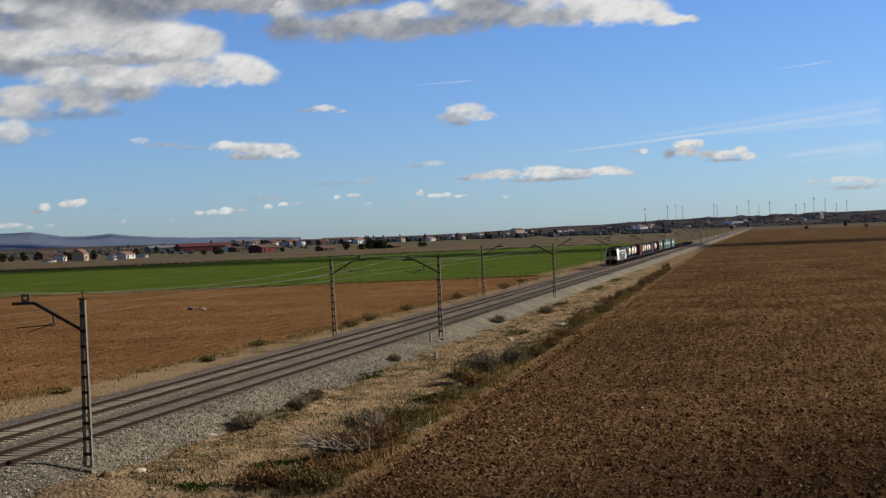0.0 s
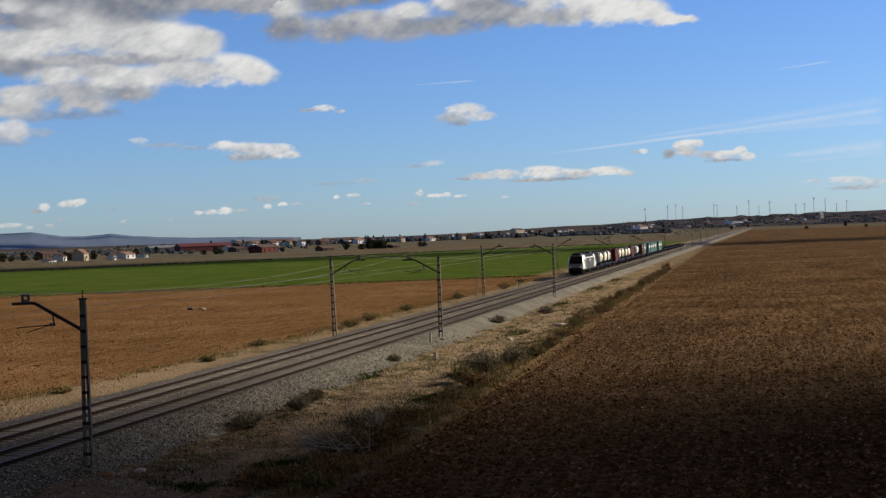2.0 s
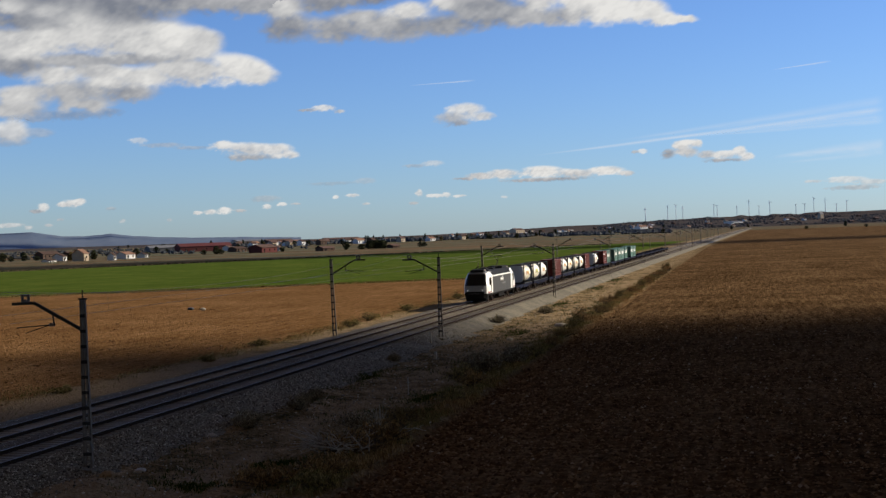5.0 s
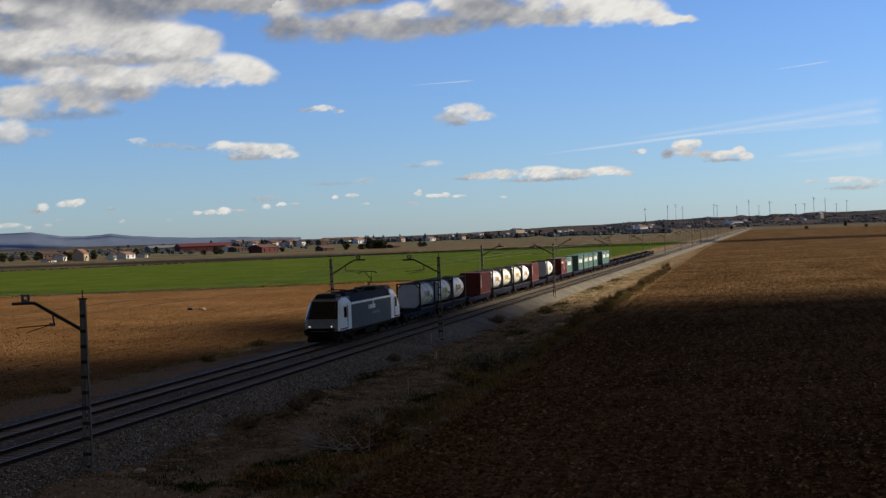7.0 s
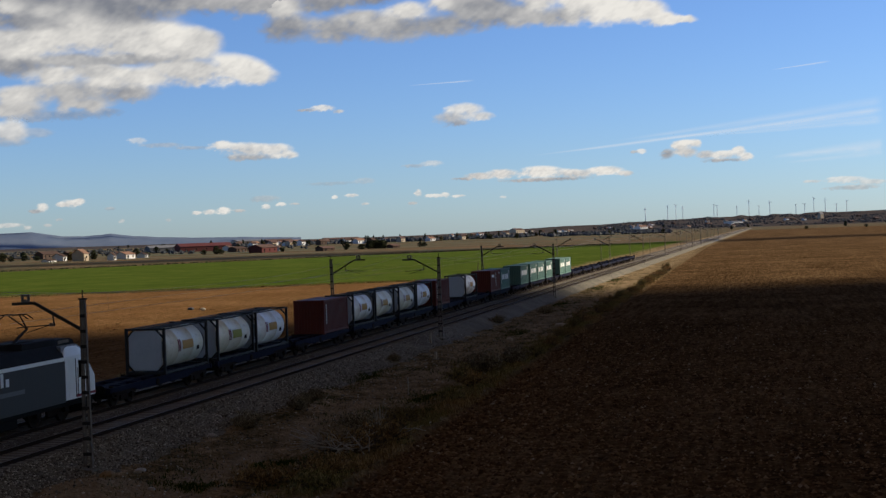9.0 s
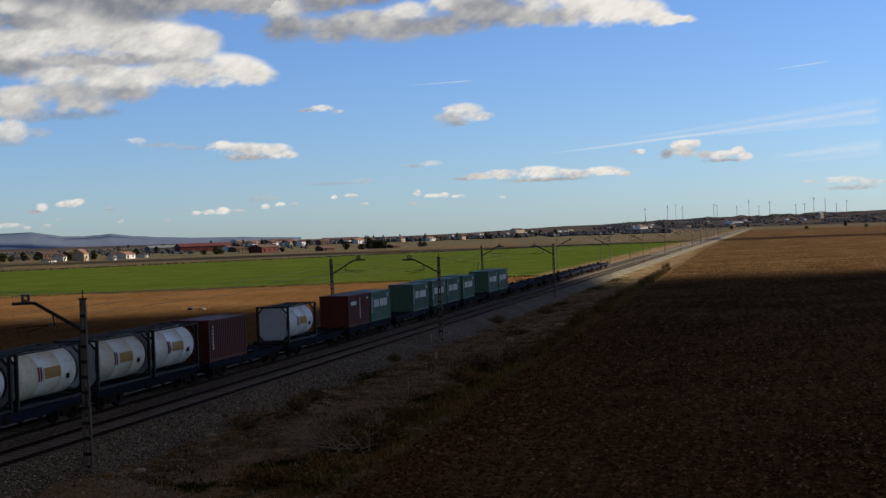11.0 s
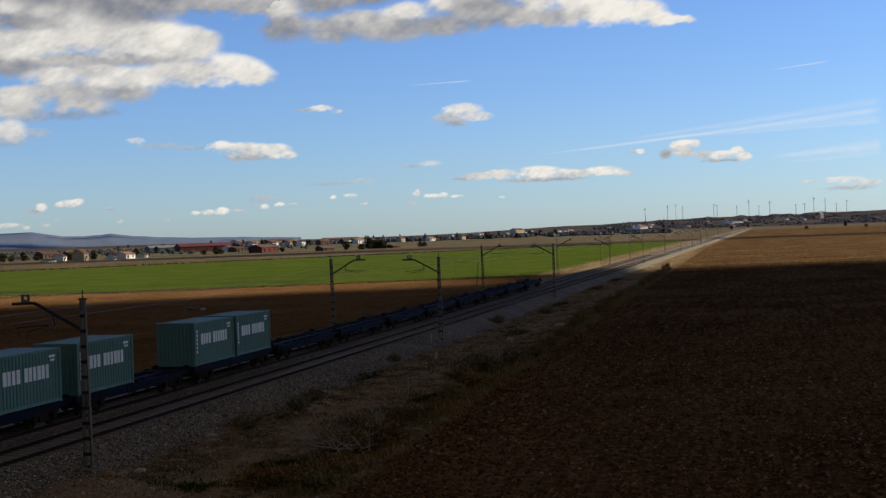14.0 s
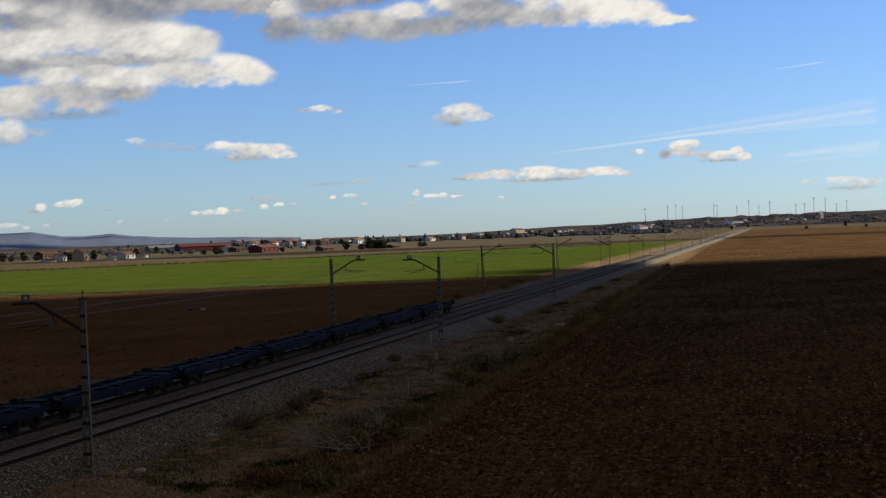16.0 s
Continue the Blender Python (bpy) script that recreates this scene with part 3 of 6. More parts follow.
def make_loco():
    """Body from y 0 (nose) to 18.75, rails at z 0."""
    L = 18.75
    loco = thing("locomotive", "white and dark grey electric locomotive with a raised pantograph", "locomotive")
    W = 1.48

    def sec(y, w, zb, zs, zr, wr):
        return [(-w, y, zb), (w, y, zb), (w, y, zs), (w - 0.12, y, zs + 0.14), (wr, y, zr), (-wr, y, zr), (-w + 0.12, y, zs + 0.14), (-w, y, zs)]
    # engine room
    part("body", Shape().loft([sec(3.45, W, 0.95, 3.0, 3.02, 1.3), sec(L - 3.45, W, 0.95, 3.0, 3.02, 1.3)]), LOCO_GREY, loco, "dark grey painted body side")
    roof = Shape().loft([[(-W + 0.01, y, 3.09), (W - 0.01, y, 3.09), (W - 0.05, y, 3.16), (1.0, y, 3.68), (-1.0, y, 3.68), (-W + 0.05, y, 3.16)] for y in (3.42, L - 3.42)])
    roof = part("roof", roof, LOCO_ROOF, loco, "sloped blue-grey roof")
    for s in (-1, 1):
        part("stripe", Shape().box(s * W - 0.03, s * W + 0.02, 3.5, L - 3.5, 2.93, 3.1), LOCO_WHITE, loco, "white stripe under the roof")
        # side lettering as plain bars
        logo = Shape()
        for i, (h, w) in enumerate(((0.34, 0.2), (0.34, 0.3), (0.34, 0.3), (0.62, 0.24), (0.34, 0.28))):
            y = 8.35 + i * 0.42 if s > 0 else 10.4 - i * 0.42
            logo.box(s * W - 0.004, s * W + 0.006, y, y + w, 2.28, 2.28 + h)
        part("lettering", logo, LETTER, loco, "white letter bars")
        part("lettering", Shape().box(s * W - 0.004, s * W + 0.006, 9.5, 11.6, 1.82, 2.02), surface_faded, loco, "faded letter bar")
    # cabs, mirrored
    for e in (0, 1):
        def Y(y):
            return y if e == 0 else L - y
        # white cab sides and roof rim wrap a dark windscreen
        core = [(1.02, 0.0, 1.02), (1.08, 0.02, 1.95), (0.98, 1.05, 3.42), (1.02, 1.55, 3.6), (1.3, 3.5, 3.6), (1.3, 3.5, 1.02)]
        cab = Shape().loft([[(s * x, Y(y), z) for x, y, z in core] for s in (-1, 1)])
        cab = part("cab", cab, LOCO_FRONT, loco, "silver-grey cab front")
        mid = [(1.32, 0.24, 1.02), (1.34, 0.28, 1.95), (1.12, 1.14, 3.32), (1.16, 1.8, 3.54), (1.2, 2.95, 3.56), (1.42, 3.5, 3.16), (1.42, 3.5, 1.02)]
        outer = [(W, 0.66, 1.02), (W, 0.64, 1.95), (W - 0.08, 1.25, 2.95), (W - 0.06, 1.9, 3.1), (W - 0.04, 2.95, 3.14), (W, 3.5, 3.1), (W, 3.5, 1.02)]
        for s in (-1, 1):
            side = Shape().loft([[(s * x, Y(y), z) for x, y, z in ring] for ring in ([(x - 0.12, y + 0.06, z - 0.02) for x, y, z in mid], mid, outer)])
            corner = [(1.02, 0.0, 1.02), (1.08, 0.02, 1.95), (1.34, 0.27, 1.95), (1.32, 0.23, 1.02)]
            part("nose_corner", Shape().loft([[(s * (x - d), Y(y + d), z) for x, y, z in corner] for d in (0.0, 0.1)]), LOCO_FRONT, cab)
            corner = [(1.06, 0.02, 1.97), (0.97, 1.02, 3.38), (1.11, 1.13, 3.30), (1.33, 0.28, 1.97)]
            part("corner_window", Shape().loft([[(s * (x - d), Y(y + d), z) for x, y, z in corner] for d in (0.0, 0.1)]), GLASS, cab)
            corner = [(0.97, 1.05, 3.40), (1.0, 1.75, 3.6), (1.16, 1.8, 3.53), (1.11, 1.14, 3.31)]
            part("roof_edge", Shape().loft([[(s * x, Y(y), z - d) for x, y, z in corner] for d in (0.0, 0.1)]), LOCO_FRONT, cab)
            side = part("cab_side", side, LOCO_WHITE, loco, "white cab side panel")
            part("side_window", Shape().box(*sorted((s * (W - 0.02), s * (W + 0.012))), *sorted((Y(1.55), Y(2.15))), 2.0, 2.85, 0.0), GLASS, side)
            part("cab_door", Shape().box(*sorted((s * (W - 0.02), s * (W + 0.01))), *sorted((Y(2.5), Y(3.15))), 1.1, 2.95), LOCO_WHITE, side)
            part("door_gap", Shape().box(*sorted((s * (W - 0.02), s * (W + 0.014))), *sorted((Y(2.42), Y(2.47))), 1.1, 2.95), BLACK, side)
            part("handrail", Shape().tube((s * (W + 0.05), Y(2.32), 1.2), (s * (W + 0.05), Y(2.32), 2.5), 0.02), GALV, side)
            part("red_lining", Shape().box(*sorted((s * (W - 0.02), s * (W + 0.014))), *sorted((Y(0.5), Y(2.4))), 1.08, 1.2), MAROON, side)
        part("windscreen", Shape().loft([[(x, Y(0.02 + 0.7 * (z - 1.95) - 0.02), z), (x, Y(0.02 + 0.7 * (z - 1.95) + 0.06), z)] + [(-x, Y(0.02 + 0.7 * (z - 1.95) + 0.06), z), (-x, Y(0.02 + 0.7 * (z - 1.95) - 0.02), z)] for x, z in ((1.06, 2.0), (0.97, 3.34))]), GLASS, cab, "black tinted windscreen")
        part("nose_panel", Shape().box(-1.03, 1.03, *sorted((Y(-0.03), Y(0.03))), 1.3, 1.93, 0.02), LOCO_FRONT, cab)
        for s in (-1, 1):
            part("headlight", Shape().lathe([(Y(-0.02), 0.075), (Y(-0.06), 0.075), (Y(-0.065), 0.0)], "y", 14, (s * 0.9, 0, 1.42)), LAMP_GLOW if e == 0 else GLASS, cab)
        part("front_skirt", Shape().loft([[(-w, Y(y), z), (w, Y(y), z), (w - 0.1, Y(y + 0.2), z - 0.75), (0.1 - w, Y(y + 0.2), z - 0.75)] for w, y, z in ((1.06, -0.06, 1.28), (1.4, 0.5, 1.1), (1.42, 1.2, 1.1))]), BLACK, loco, "black front skirt")
        part("snow_plough", Shape().loft([[(-1.2, Y(0.1), 0.5), (1.2, Y(0.1), 0.5), (1.2, Y(0.35), 0.16), (-1.2, Y(0.35), 0.16)], [(-1.2, Y(0.2), 0.5), (1.2, Y(0.2), 0.5), (1.2, Y(0.45), 0.16), (-1.2, Y(0.45), 0.16)]]), BLACK, loco)
        make_buffers(loco, Y(0.02), -1 if e == 0 else 1, 1.02)
        part("roof_unit", Shape().loft([[(s * 0.82, Y(1.25), 3.55), (s * 0.78, Y(1.4), 3.82), (s * 0.72, Y(1.6), 3.9), (s * 0.72, Y(3.0), 3.9), (s * 0.82, Y(3.2), 3.6)] for s in (-1, 1)]), LOCO_ROOF, roof, "rounded air unit over the cab")
        for s in (-1, 1):
            part("air_grille", Shape().box(*sorted((s * 0.735, s * 0.8)), *sorted((Y(1.8), Y(2.8))), 3.66, 3.84), GALV, roof)
            part("wiper", Shape().bar((s * 0.55, Y(0.06), 2.06), (s * 0.25, Y(0.42), 2.62), 0.03, 0.03), BLACK, cab)
        part("horn", Shape().tube((0.5, Y(1.7), 3.75), (0.5, Y(1.35), 3.75), 0.05, 0.09), GALV_DARK, roof)
    part("underframe", Shape().box(-1.4, 1.4, 1.2, L - 1.2, 0.72, 0.97, 0.04), BLACK, loco)
    part("transformer", Shape().box(-1.35, 1.35, 7.6, 11.1, 0.3, 0.8, 0.08), BLACK, loco)
    for y in (4.2, L - 4.2):
        make_bogie(loco, y, 2.6, 0.6)
    # roof gear
    for y, w, l, h in ((5.4, 0.75, 2.6, 0.12), (9.0, 0.55, 1.5, 0.2), (10.6, 0.35, 0.5, 0.36), (13.9, 0.92, 3.0, 0.3)):
        part("roof_hatch", Shape().box(-w, w, y - l / 2, y + l / 2, 3.66, 3.68 + h, 0.04), LOCO_ROOF, roof)
    part("roof_bus_bar", Shape().tube((0.45, 4.5, 4.0), (0.45, 14.2, 4.0), 0.025).tube((0.45, 7.4, 3.7), (0.45, 7.4, 4.0), 0.05).tube((0.45, 11.2, 3.7), (0.45, 11.2, 4.0), 0.05), GALV_DARK, roof)
    for y, up in ((5.2, 0), (13.6, 1)):
        pan = part("pantograph", Shape().box(-0.55, 0.55, y - 0.8, y + 0.8, 3.86, 3.93), GALV_DARK, roof, "raised steel pantograph" if up else "folded steel pantograph")
        if up:
            knee, head = (0, y + 0.9, 4.55), (0, y - 0.2, 5.25)
        else:
            knee, head = (0, y + 1.1, 4.0), (0, y - 0.7, 4.06)
        part("lower_arm", Shape().bar((0, y - 0.5, 3.92), knee, 0.09, 0.09), GALV_DARK, pan)
        part("upper_arm", Shape().bar((-0.3, head[1], head[2]), knee, 0.05, 0.05).bar((0.3, head[1], head[2]), knee, 0.05, 0.05), GALV_DARK, pan)
        hd = Shape()
        for dy in (-0.2, 0.2):
            hd.bar((-0.55, head[1] + dy, head[2] + 0.04), (0.55, head[1] + dy, head[2] + 0.04), 0.05, 0.05)
            for s in (-1, 1):
                hd.bar((s * 0.55, head[1] + dy, head[2] + 0.04), (s * 0.85, head[1] + dy, head[2] - 0.16), 0.04, 0.04)
        part("contact_strip", hd, BLACK, pan)
    return loco


surface_faded = surface("faded_lettering", (0.10, 0.10, 0.10), (0.15, 0.15, 0.15), 0.6, 0, 4, 30, 0)
WAGON_L = 14.15


def make_wagon():
    """A two-slot container flat, from y 0 to 14.15."""
    wagon = thing("flat_wagon", "blue container flat wagon on two bogies", "wagon", "wagons of the train")
    y0, y1 = 0.55, WAGON_L - 0.55
    for s in (-1, 1):
        part("side_sill", Shape().loft([[(s * 1.05, y, zt), (s * 1.22, y, zt), (s * 1.22, y, zt - h), (s * 1.05, y, zt - h)] for y, zt, h in ((y0, 1.0, 0.24), (3.2, 1.0, 0.24), (4.0, 1.0, 0.42), (10.1, 1.0, 0.42), (10.9, 1.0, 0.24), (y1, 1.0, 0.24))]), WAGON_BLUE, wagon, "blue side sill")
        part("brake_wheel", Shape().lathe([(s * 1.22, 0.2), (s * 1.27, 0.2), (s * 1.27, 0.16)], "x", 12, (0, 6.2, 0.72)), WAGON_DARK, wagon)
        for y in (0.95, 6.7, 7.45, 13.2):
            part("spigot", Shape().box(*sorted((s * 1.0, s * 1.2)), y - 0.1, y + 0.1, 1.0, 1.1, 0.02), WAGON_DARK, wagon)
        part("side_step", Shape().box(*sorted((s * 1.1, s * 1.3)), 0.9, 1.3, 0.45, 0.49).tube((s * 1.25, 0.95, 0.47), (s * 1.2, 0.95, 0.9), 0.015), WAGON_DARK, wagon)
    part("centre_sill", Shape().box(-0.28, 0.28, y0, y1, 0.6, 0.97), WAGON_BLUE, wagon)
    for y in (0.62, 2.6, 4.4, 6.25, 7.8, 9.7, 11.5, WAGON_L - 0.62):
        part("cross_beam", Shape().box(-1.06, 1.06, y - 0.12, y + 0.12, 0.72, 0.985), WAGON_BLUE, wagon)
    for s in (0, 1):
        y = y0 if s == 0 else y1
        part("headstock", Shape().box(-1.28, 1.28, y - 0.08, y + 0.08, 0.72, 1.03, 0.03), WAGON_BLUE, wagon)
        part("end_platform", Shape().box(-1.18, 1.18, *sorted((y, y + (1.1 if s == 0 else -1.1))), 0.985, 1.005), WAGON_BLUE, wagon, "worn blue end platform")
        make_buffers(wagon, y, -1 if s == 0 else 1, 0.98)
    part("brake_gear", Shape().box(-0.6, 0.2, 5.0, 6.0, 0.45, 0.75, 0.05).tube((0.5, 7.2, 0.6), (0.5, 8.6, 0.6), 0.2, n=12), WAGON_DARK, wagon)
    for y in (2.35, WAGON_L - 2.35):
        make_bogie(wagon, y, 1.8, 0.46)
    return wagon


BOX_L, BOX_W, BOX_H = 6.06, 2.44, 2.59


def corrugated(y0, y1, z0, z1, x, depth, pitch=0.28):
    """A pressed steel wall in the plane x, ribs upright."""
    n = int((y1 - y0) / pitch)
    pts = []
    for i in range(n):
        a = y0 + (y1 - y0) * i / n
        w = (y1 - y0) / n
        pts += [(a, 0), (a + 0.25 * w, 0), (a + 0.4 * w, depth), (a + 0.75 * w, depth), (a + 0.9 * w, 0)]
    pts.append((y1, 0))
    return [[(x + d, y, z0) for y, d in pts], [(x + d, y, z1) for y, d in pts]]


def make_box(paint, label, marks):
    """A 20 ft dry container, from y 0 to 6.06, floor at z 0. marks: white lettering as plain bars."""
    c = thing("shipping_container", label, "container", "containers on the train")
    for s in (-1, 1):
        part("side_wall", Shape().loft(corrugated(0.15, BOX_L - 0.15, 0.16, BOX_H - 0.1, s * 1.19, -s * 0.036), caps=False, closed=False), paint, c)
        part("top_rail", Shape().box(*sorted((s * 1.13, s * 1.215)), 0.1, BOX_L - 0.1, BOX_H - 0.12, BOX_H - 0.01, 0.01), paint, c)
        part("bottom_rail", Shape().box(*sorted((s * 1.1, s * 1.21)), 0.1, BOX_L - 0.1, 0.02, 0.18, 0.01), paint, c)
        for y in (0.0, BOX_L - 0.16):
            post = part("corner_post", Shape().box(*sorted((s * 1.06, s * 1.22)), y, y + 0.16, 0.0, BOX_H), paint, c)
            for z in (-0.002, BOX_H - 0.116):
                part("corner_casting", Shape().box(*sorted((s * 1.05, s * 1.225)), y - 0.005, y + 0.165, z, z + 0.12), paint, post)
    front = Shape()
    rings = corrugated(-1.08, 1.08, 0.16, BOX_H - 0.1, 0.03, 0.045, 0.24)
    part("end_wall", front.loft([[(yy, xx, zz) for xx, yy, zz in r] for r in rings], caps=False, closed=False).box(-1.08, 1.08, 0.0, 0.1, 0.02, 0.18).box(-1.08, 1.08, 0.0, 0.1, BOX_H - 0.12, BOX_H), paint, c)
    for s in (-1, 1):
        door = part("door", Shape().box(*sorted((s * 0.015, s * 1.07)), BOX_L - 0.09, BOX_L - 0.03, 0.14, BOX_H - 0.1, 0.01), paint, c)
        for d in (0.3, 0.75):
            part("locking_bar", Shape().tube((s * d, BOX_L - 0.015, 0.1), (s * d, BOX_L - 0.015, BOX_H - 0.1), 0.02), GALV, door)
    part("roof", Shape().box(-1.14, 1.14, 0.05, BOX_L - 0.05, BOX_H - 0.07, BOX_H - 0.03), paint, c)
    part("floor", Shape().box(-1.12, 1.12, 0.1, BOX_L - 0.1, 0.08, 0.16), WAGON_DARK, c)
    for s in (-1, 1):
        for y, w, z, h in marks:
            yy = y if s > 0 else BOX_L - y - w
            part("lettering", Shape().box(*sorted((s * 1.185, s * 1.205)), yy, yy + w, z, z + h), LETTER, c, "white letter bar")
    return c


def line_marks(word1, word2):
    """Plain bars for one line of capitals and a column of small ones."""
    out = []
    y = 0.95
    for n, gap in ((word1, 0.3), (word2, 0.0)):
        for i in range(n):
            out.append((y, 0.26 + 0.04 * (i % 3 == 0), 1.22, 0.64))
            y += 0.38
        y += gap
    return out + [(0.3, 0.16, 0.75 + 0.24 * i, 0.17) for i in range(6)] + [(5.0, 0.55, 2.15, 0.12), (5.1, 0.4, 1.98, 0.1)]


def make_tank(paint, end_paint, panel, label, walkway=True):
    """A 20 ft tank container, from y 0 to 6.06."""
    c = thing("tank_container", label, "tank container", "containers on the train")
    r, zc = 1.14, 1.36
    prof = [(0.16, 0.0), (0.17, 0.4), (0.22, 0.75), (0.32, 0.98), (0.46, 1.1), (0.6, r)]
    tank = Shape().lathe([(y, max(0.01, q)) for y, q in prof] + [(2.0, r), (2.02, r + 0.02), (2.1, r + 0.02), (2.12, r), (4.0, r), (4.02, r + 0.02), (4.1, r + 0.02), (4.12, r)] + [(BOX_L - y, max(0.01, q)) for y, q in reversed(prof)], "y", 40, (0, 0, zc))
    tank = part("tank", tank, paint, c, "painted steel tank barrel", True)
    for y in (0.0, BOX_L - 0.14):
        for s in (-1, 1):
            part("corner_post", Shape().box(*sorted((s * 1.08, s * 1.22)), y, y + 0.14, 0.0, BOX_H), FRAME_DARK, c)
            part("end_brace", Shape().bar((s * 1.12, y + 0.07, BOX_H - 0.55), (s * 0.65, y + 0.07, BOX_H - 0.06), 0.09, 0.09).bar((s * 1.12, y + 0.07, 0.55), (s * 0.65, y + 0.07, 0.08), 0.09, 0.09), FRAME_DARK, c)
        part("end_beam", Shape().box(-1.1, 1.1, y, y + 0.13, 0.0, 0.14).mesh("end_beam", FRAME_DARK), FRAME_DARK, c)
        part("end_beam", Shape().box(-1.1, 1.1, y, y + 0.13, BOX_H - 0.12, BOX_H), FRAME_DARK, c)
        part("tank_skirt", Shape().lathe([(y + 0.1 if y == 0 else y - 0.25, 1.02), (y + 0.4 if y == 0 else y + 0.05, 1.02)], "y", 28, (0, 0, zc)), FRAME_DARK, c)
    oct_ = [(-0.72, 0.2), (0.72, 0.2), (1.02, 0.55), (1.02, 2.1), (0.72, 2.45), (-0.72, 2.45), (-1.02, 2.1), (-1.02, 0.55)]
    part("end_plate", Shape().loft([[(x, 0.06, z) for x, z in oct_], [(x * 0.96, 0.02, 1.32 + (z - 1.32) * 0.96) for x, z in oct_]]), end_paint, c, "pale end plate")
    for s in (-1, 1):
        part("side_rail", Shape().box(*sorted((s * 1.1, s * 1.2)), 0.1, BOX_L - 0.1, 0.02, 0.14), FRAME_DARK, c)
        part("top_rail", Shape().box(*sorted((s * 1.13, s * 1.19)), 0.1, BOX_L - 0.1, BOX_H - 0.09, BOX_H - 0.03), FRAME_DARK, c)
        # advertising panel, bent to the barrel
        for y, w, z0, z1, mt, nm in ((2.55, 1.5, -0.18, 0.33, panel, "panel"), (1.95, 0.14, -0.26, 0.42, MAROON, "letter_bar"), (2.16, 0.14, -0.26, 0.42, MAROON, "letter_bar"), (2.37, 0.1, -0.26, 0.42, LETTER, "letter_bar")):
            rings = []
            for i in range(6):
                z = z0 + (z1 - z0) * i / 5
                x = math.sqrt((r + 0.024) ** 2 - z * z)
                yy = y if s > 0 else BOX_L - y - w
                rings.append([(s * x, yy, zc + z), (s * x, yy + w, zc + z)])
            part(nm, Shape().loft(rings, caps=False, closed=False), mt, tank)
        part("hazard_plate", Shape().box(*sorted((s * 1.1, s * 1.16)), 4.6 if s > 0 else 1.2, 4.85 if s > 0 else 1.45, zc - 0.35, zc - 0.12), BLACK, tank)
    if walkway:
        wk = Shape().box(0.1, 0.55, 0.15, BOX_L - 0.15, BOX_H - 0.05, BOX_H - 0.02)
        part("walkway", wk.box(-0.55, -0.1, 0.15, BOX_L - 0.15, BOX_H - 0.05, BOX_H - 0.02), GALV_DARK, c)
    part("manhole", Shape().lathe([(2.44, 0.3), (2.56, 0.3), (2.58, 0.22)], "z", 16, (0, 3.0, 0)), GALV_DARK, c)
    return c


LOCO = make_loco()
WAGONS = [make_wagon()]
for _i in range(19):
    WAGONS.append(copy_thing(WAGONS[0], pose(0, 0, 0)))
GREEN_LABEL = "sea-green corrugated shipping container with white lettering bars"
TANK_A = make_tank(TANK_CREAM, TANK_END, ORANGE, "cream tank container with an orange panel in a dark frame")
TANK_B = make_tank(TANK_CREAM, TANK_END, YELLOW, "cream tank container with a yellow-green panel in a dark frame")
TANK_C = make_tank(TANK_WHITE, TANK_END, ORANGE, "white tank container with an orange panel in a dark frame")
RED_A = make_box(BOX_RED, "dark red corrugated shipping container with a column of small bars", [(0.6, 0.13, 0.75 + 0.22 * i, 0.15) for i in range(7)])
RED_B = make_box(BOX_RED, "dark red corrugated shipping container with a small white plate", [(0.75, 1.5, 1.75, 0.3), (3.2, 0.12, 0.6, 1.7), (5.2, 0.5, 2.1, 0.14)])
GREEN = make_box(BOX_GREEN, GREEN_LABEL, line_marks(4, 6))


def again(ob):
    return copy_thing(ob, pose(0, 0, 0))


# wagon number, slot, container
LOADS = [(0, 1, TANK_A), (1, 0, TANK_B), (1, 1, TANK_C), (2, 1, RED_A), (3, 0, again(TANK_C)), (3, 1, again(TANK_A)), (4, 0, again(TANK_A)), (4, 1, again(TANK_C)),
         (5, 0, again(RED_A)), (6, 0, again(TANK_C)), (7, 0, RED_B), (7, 1, GREEN), (8, 1, again(GREEN)), (9, 0, again(GREEN)), (9, 1, again(GREEN)), (10, 0, again(GREEN)),
         (11, 0, again(GREEN)), (11, 1, again(GREEN))]


# ---- verge and fields: stones, clods, grass, bushes, litter ----
rng = np.random.default_rng(7)


def lumps(name, xyz, size, material, label, category, flat=0.7):
    """Many small six-cornered lumps in one mesh."""
    n = len(xyz)
    dirs = np.array([(1, 0, 0), (0, 1, 0), (-1, 0, 0), (0, -1, 0), (0, 0, 1), (0, 0, -1)], float)
    v = dirs[None] * (size[:, None, None] * rng.uniform(0.6, 1.25, (n, 6, 1)))
    a = rng.uniform(0, 6.28, n)
    c, s = np.cos(a)[:, None], np.sin(a)[:, None]
    vx, vy = v[..., 0] * c - v[..., 1] * s, v[..., 0] * s + v[..., 1] * c
    v = np.stack([vx, vy, v[..., 2] * flat], -1) + xyz[:, None, :]
    tri = np.array([(0, 1, 4), (1, 2, 4), (2, 3, 4), (3, 0, 4), (1, 0, 5), (2, 1, 5), (3, 2, 5), (0, 3, 5)])
    f = (tri[None] + 6 * np.arange(n)[:, None, None]).reshape(-1, 3)
    ob = new(name, sheet(name, v.reshape(-1, 3).tolist(), f.tolist(), material))
    return tagged(ob, label, category, kind="stuff")


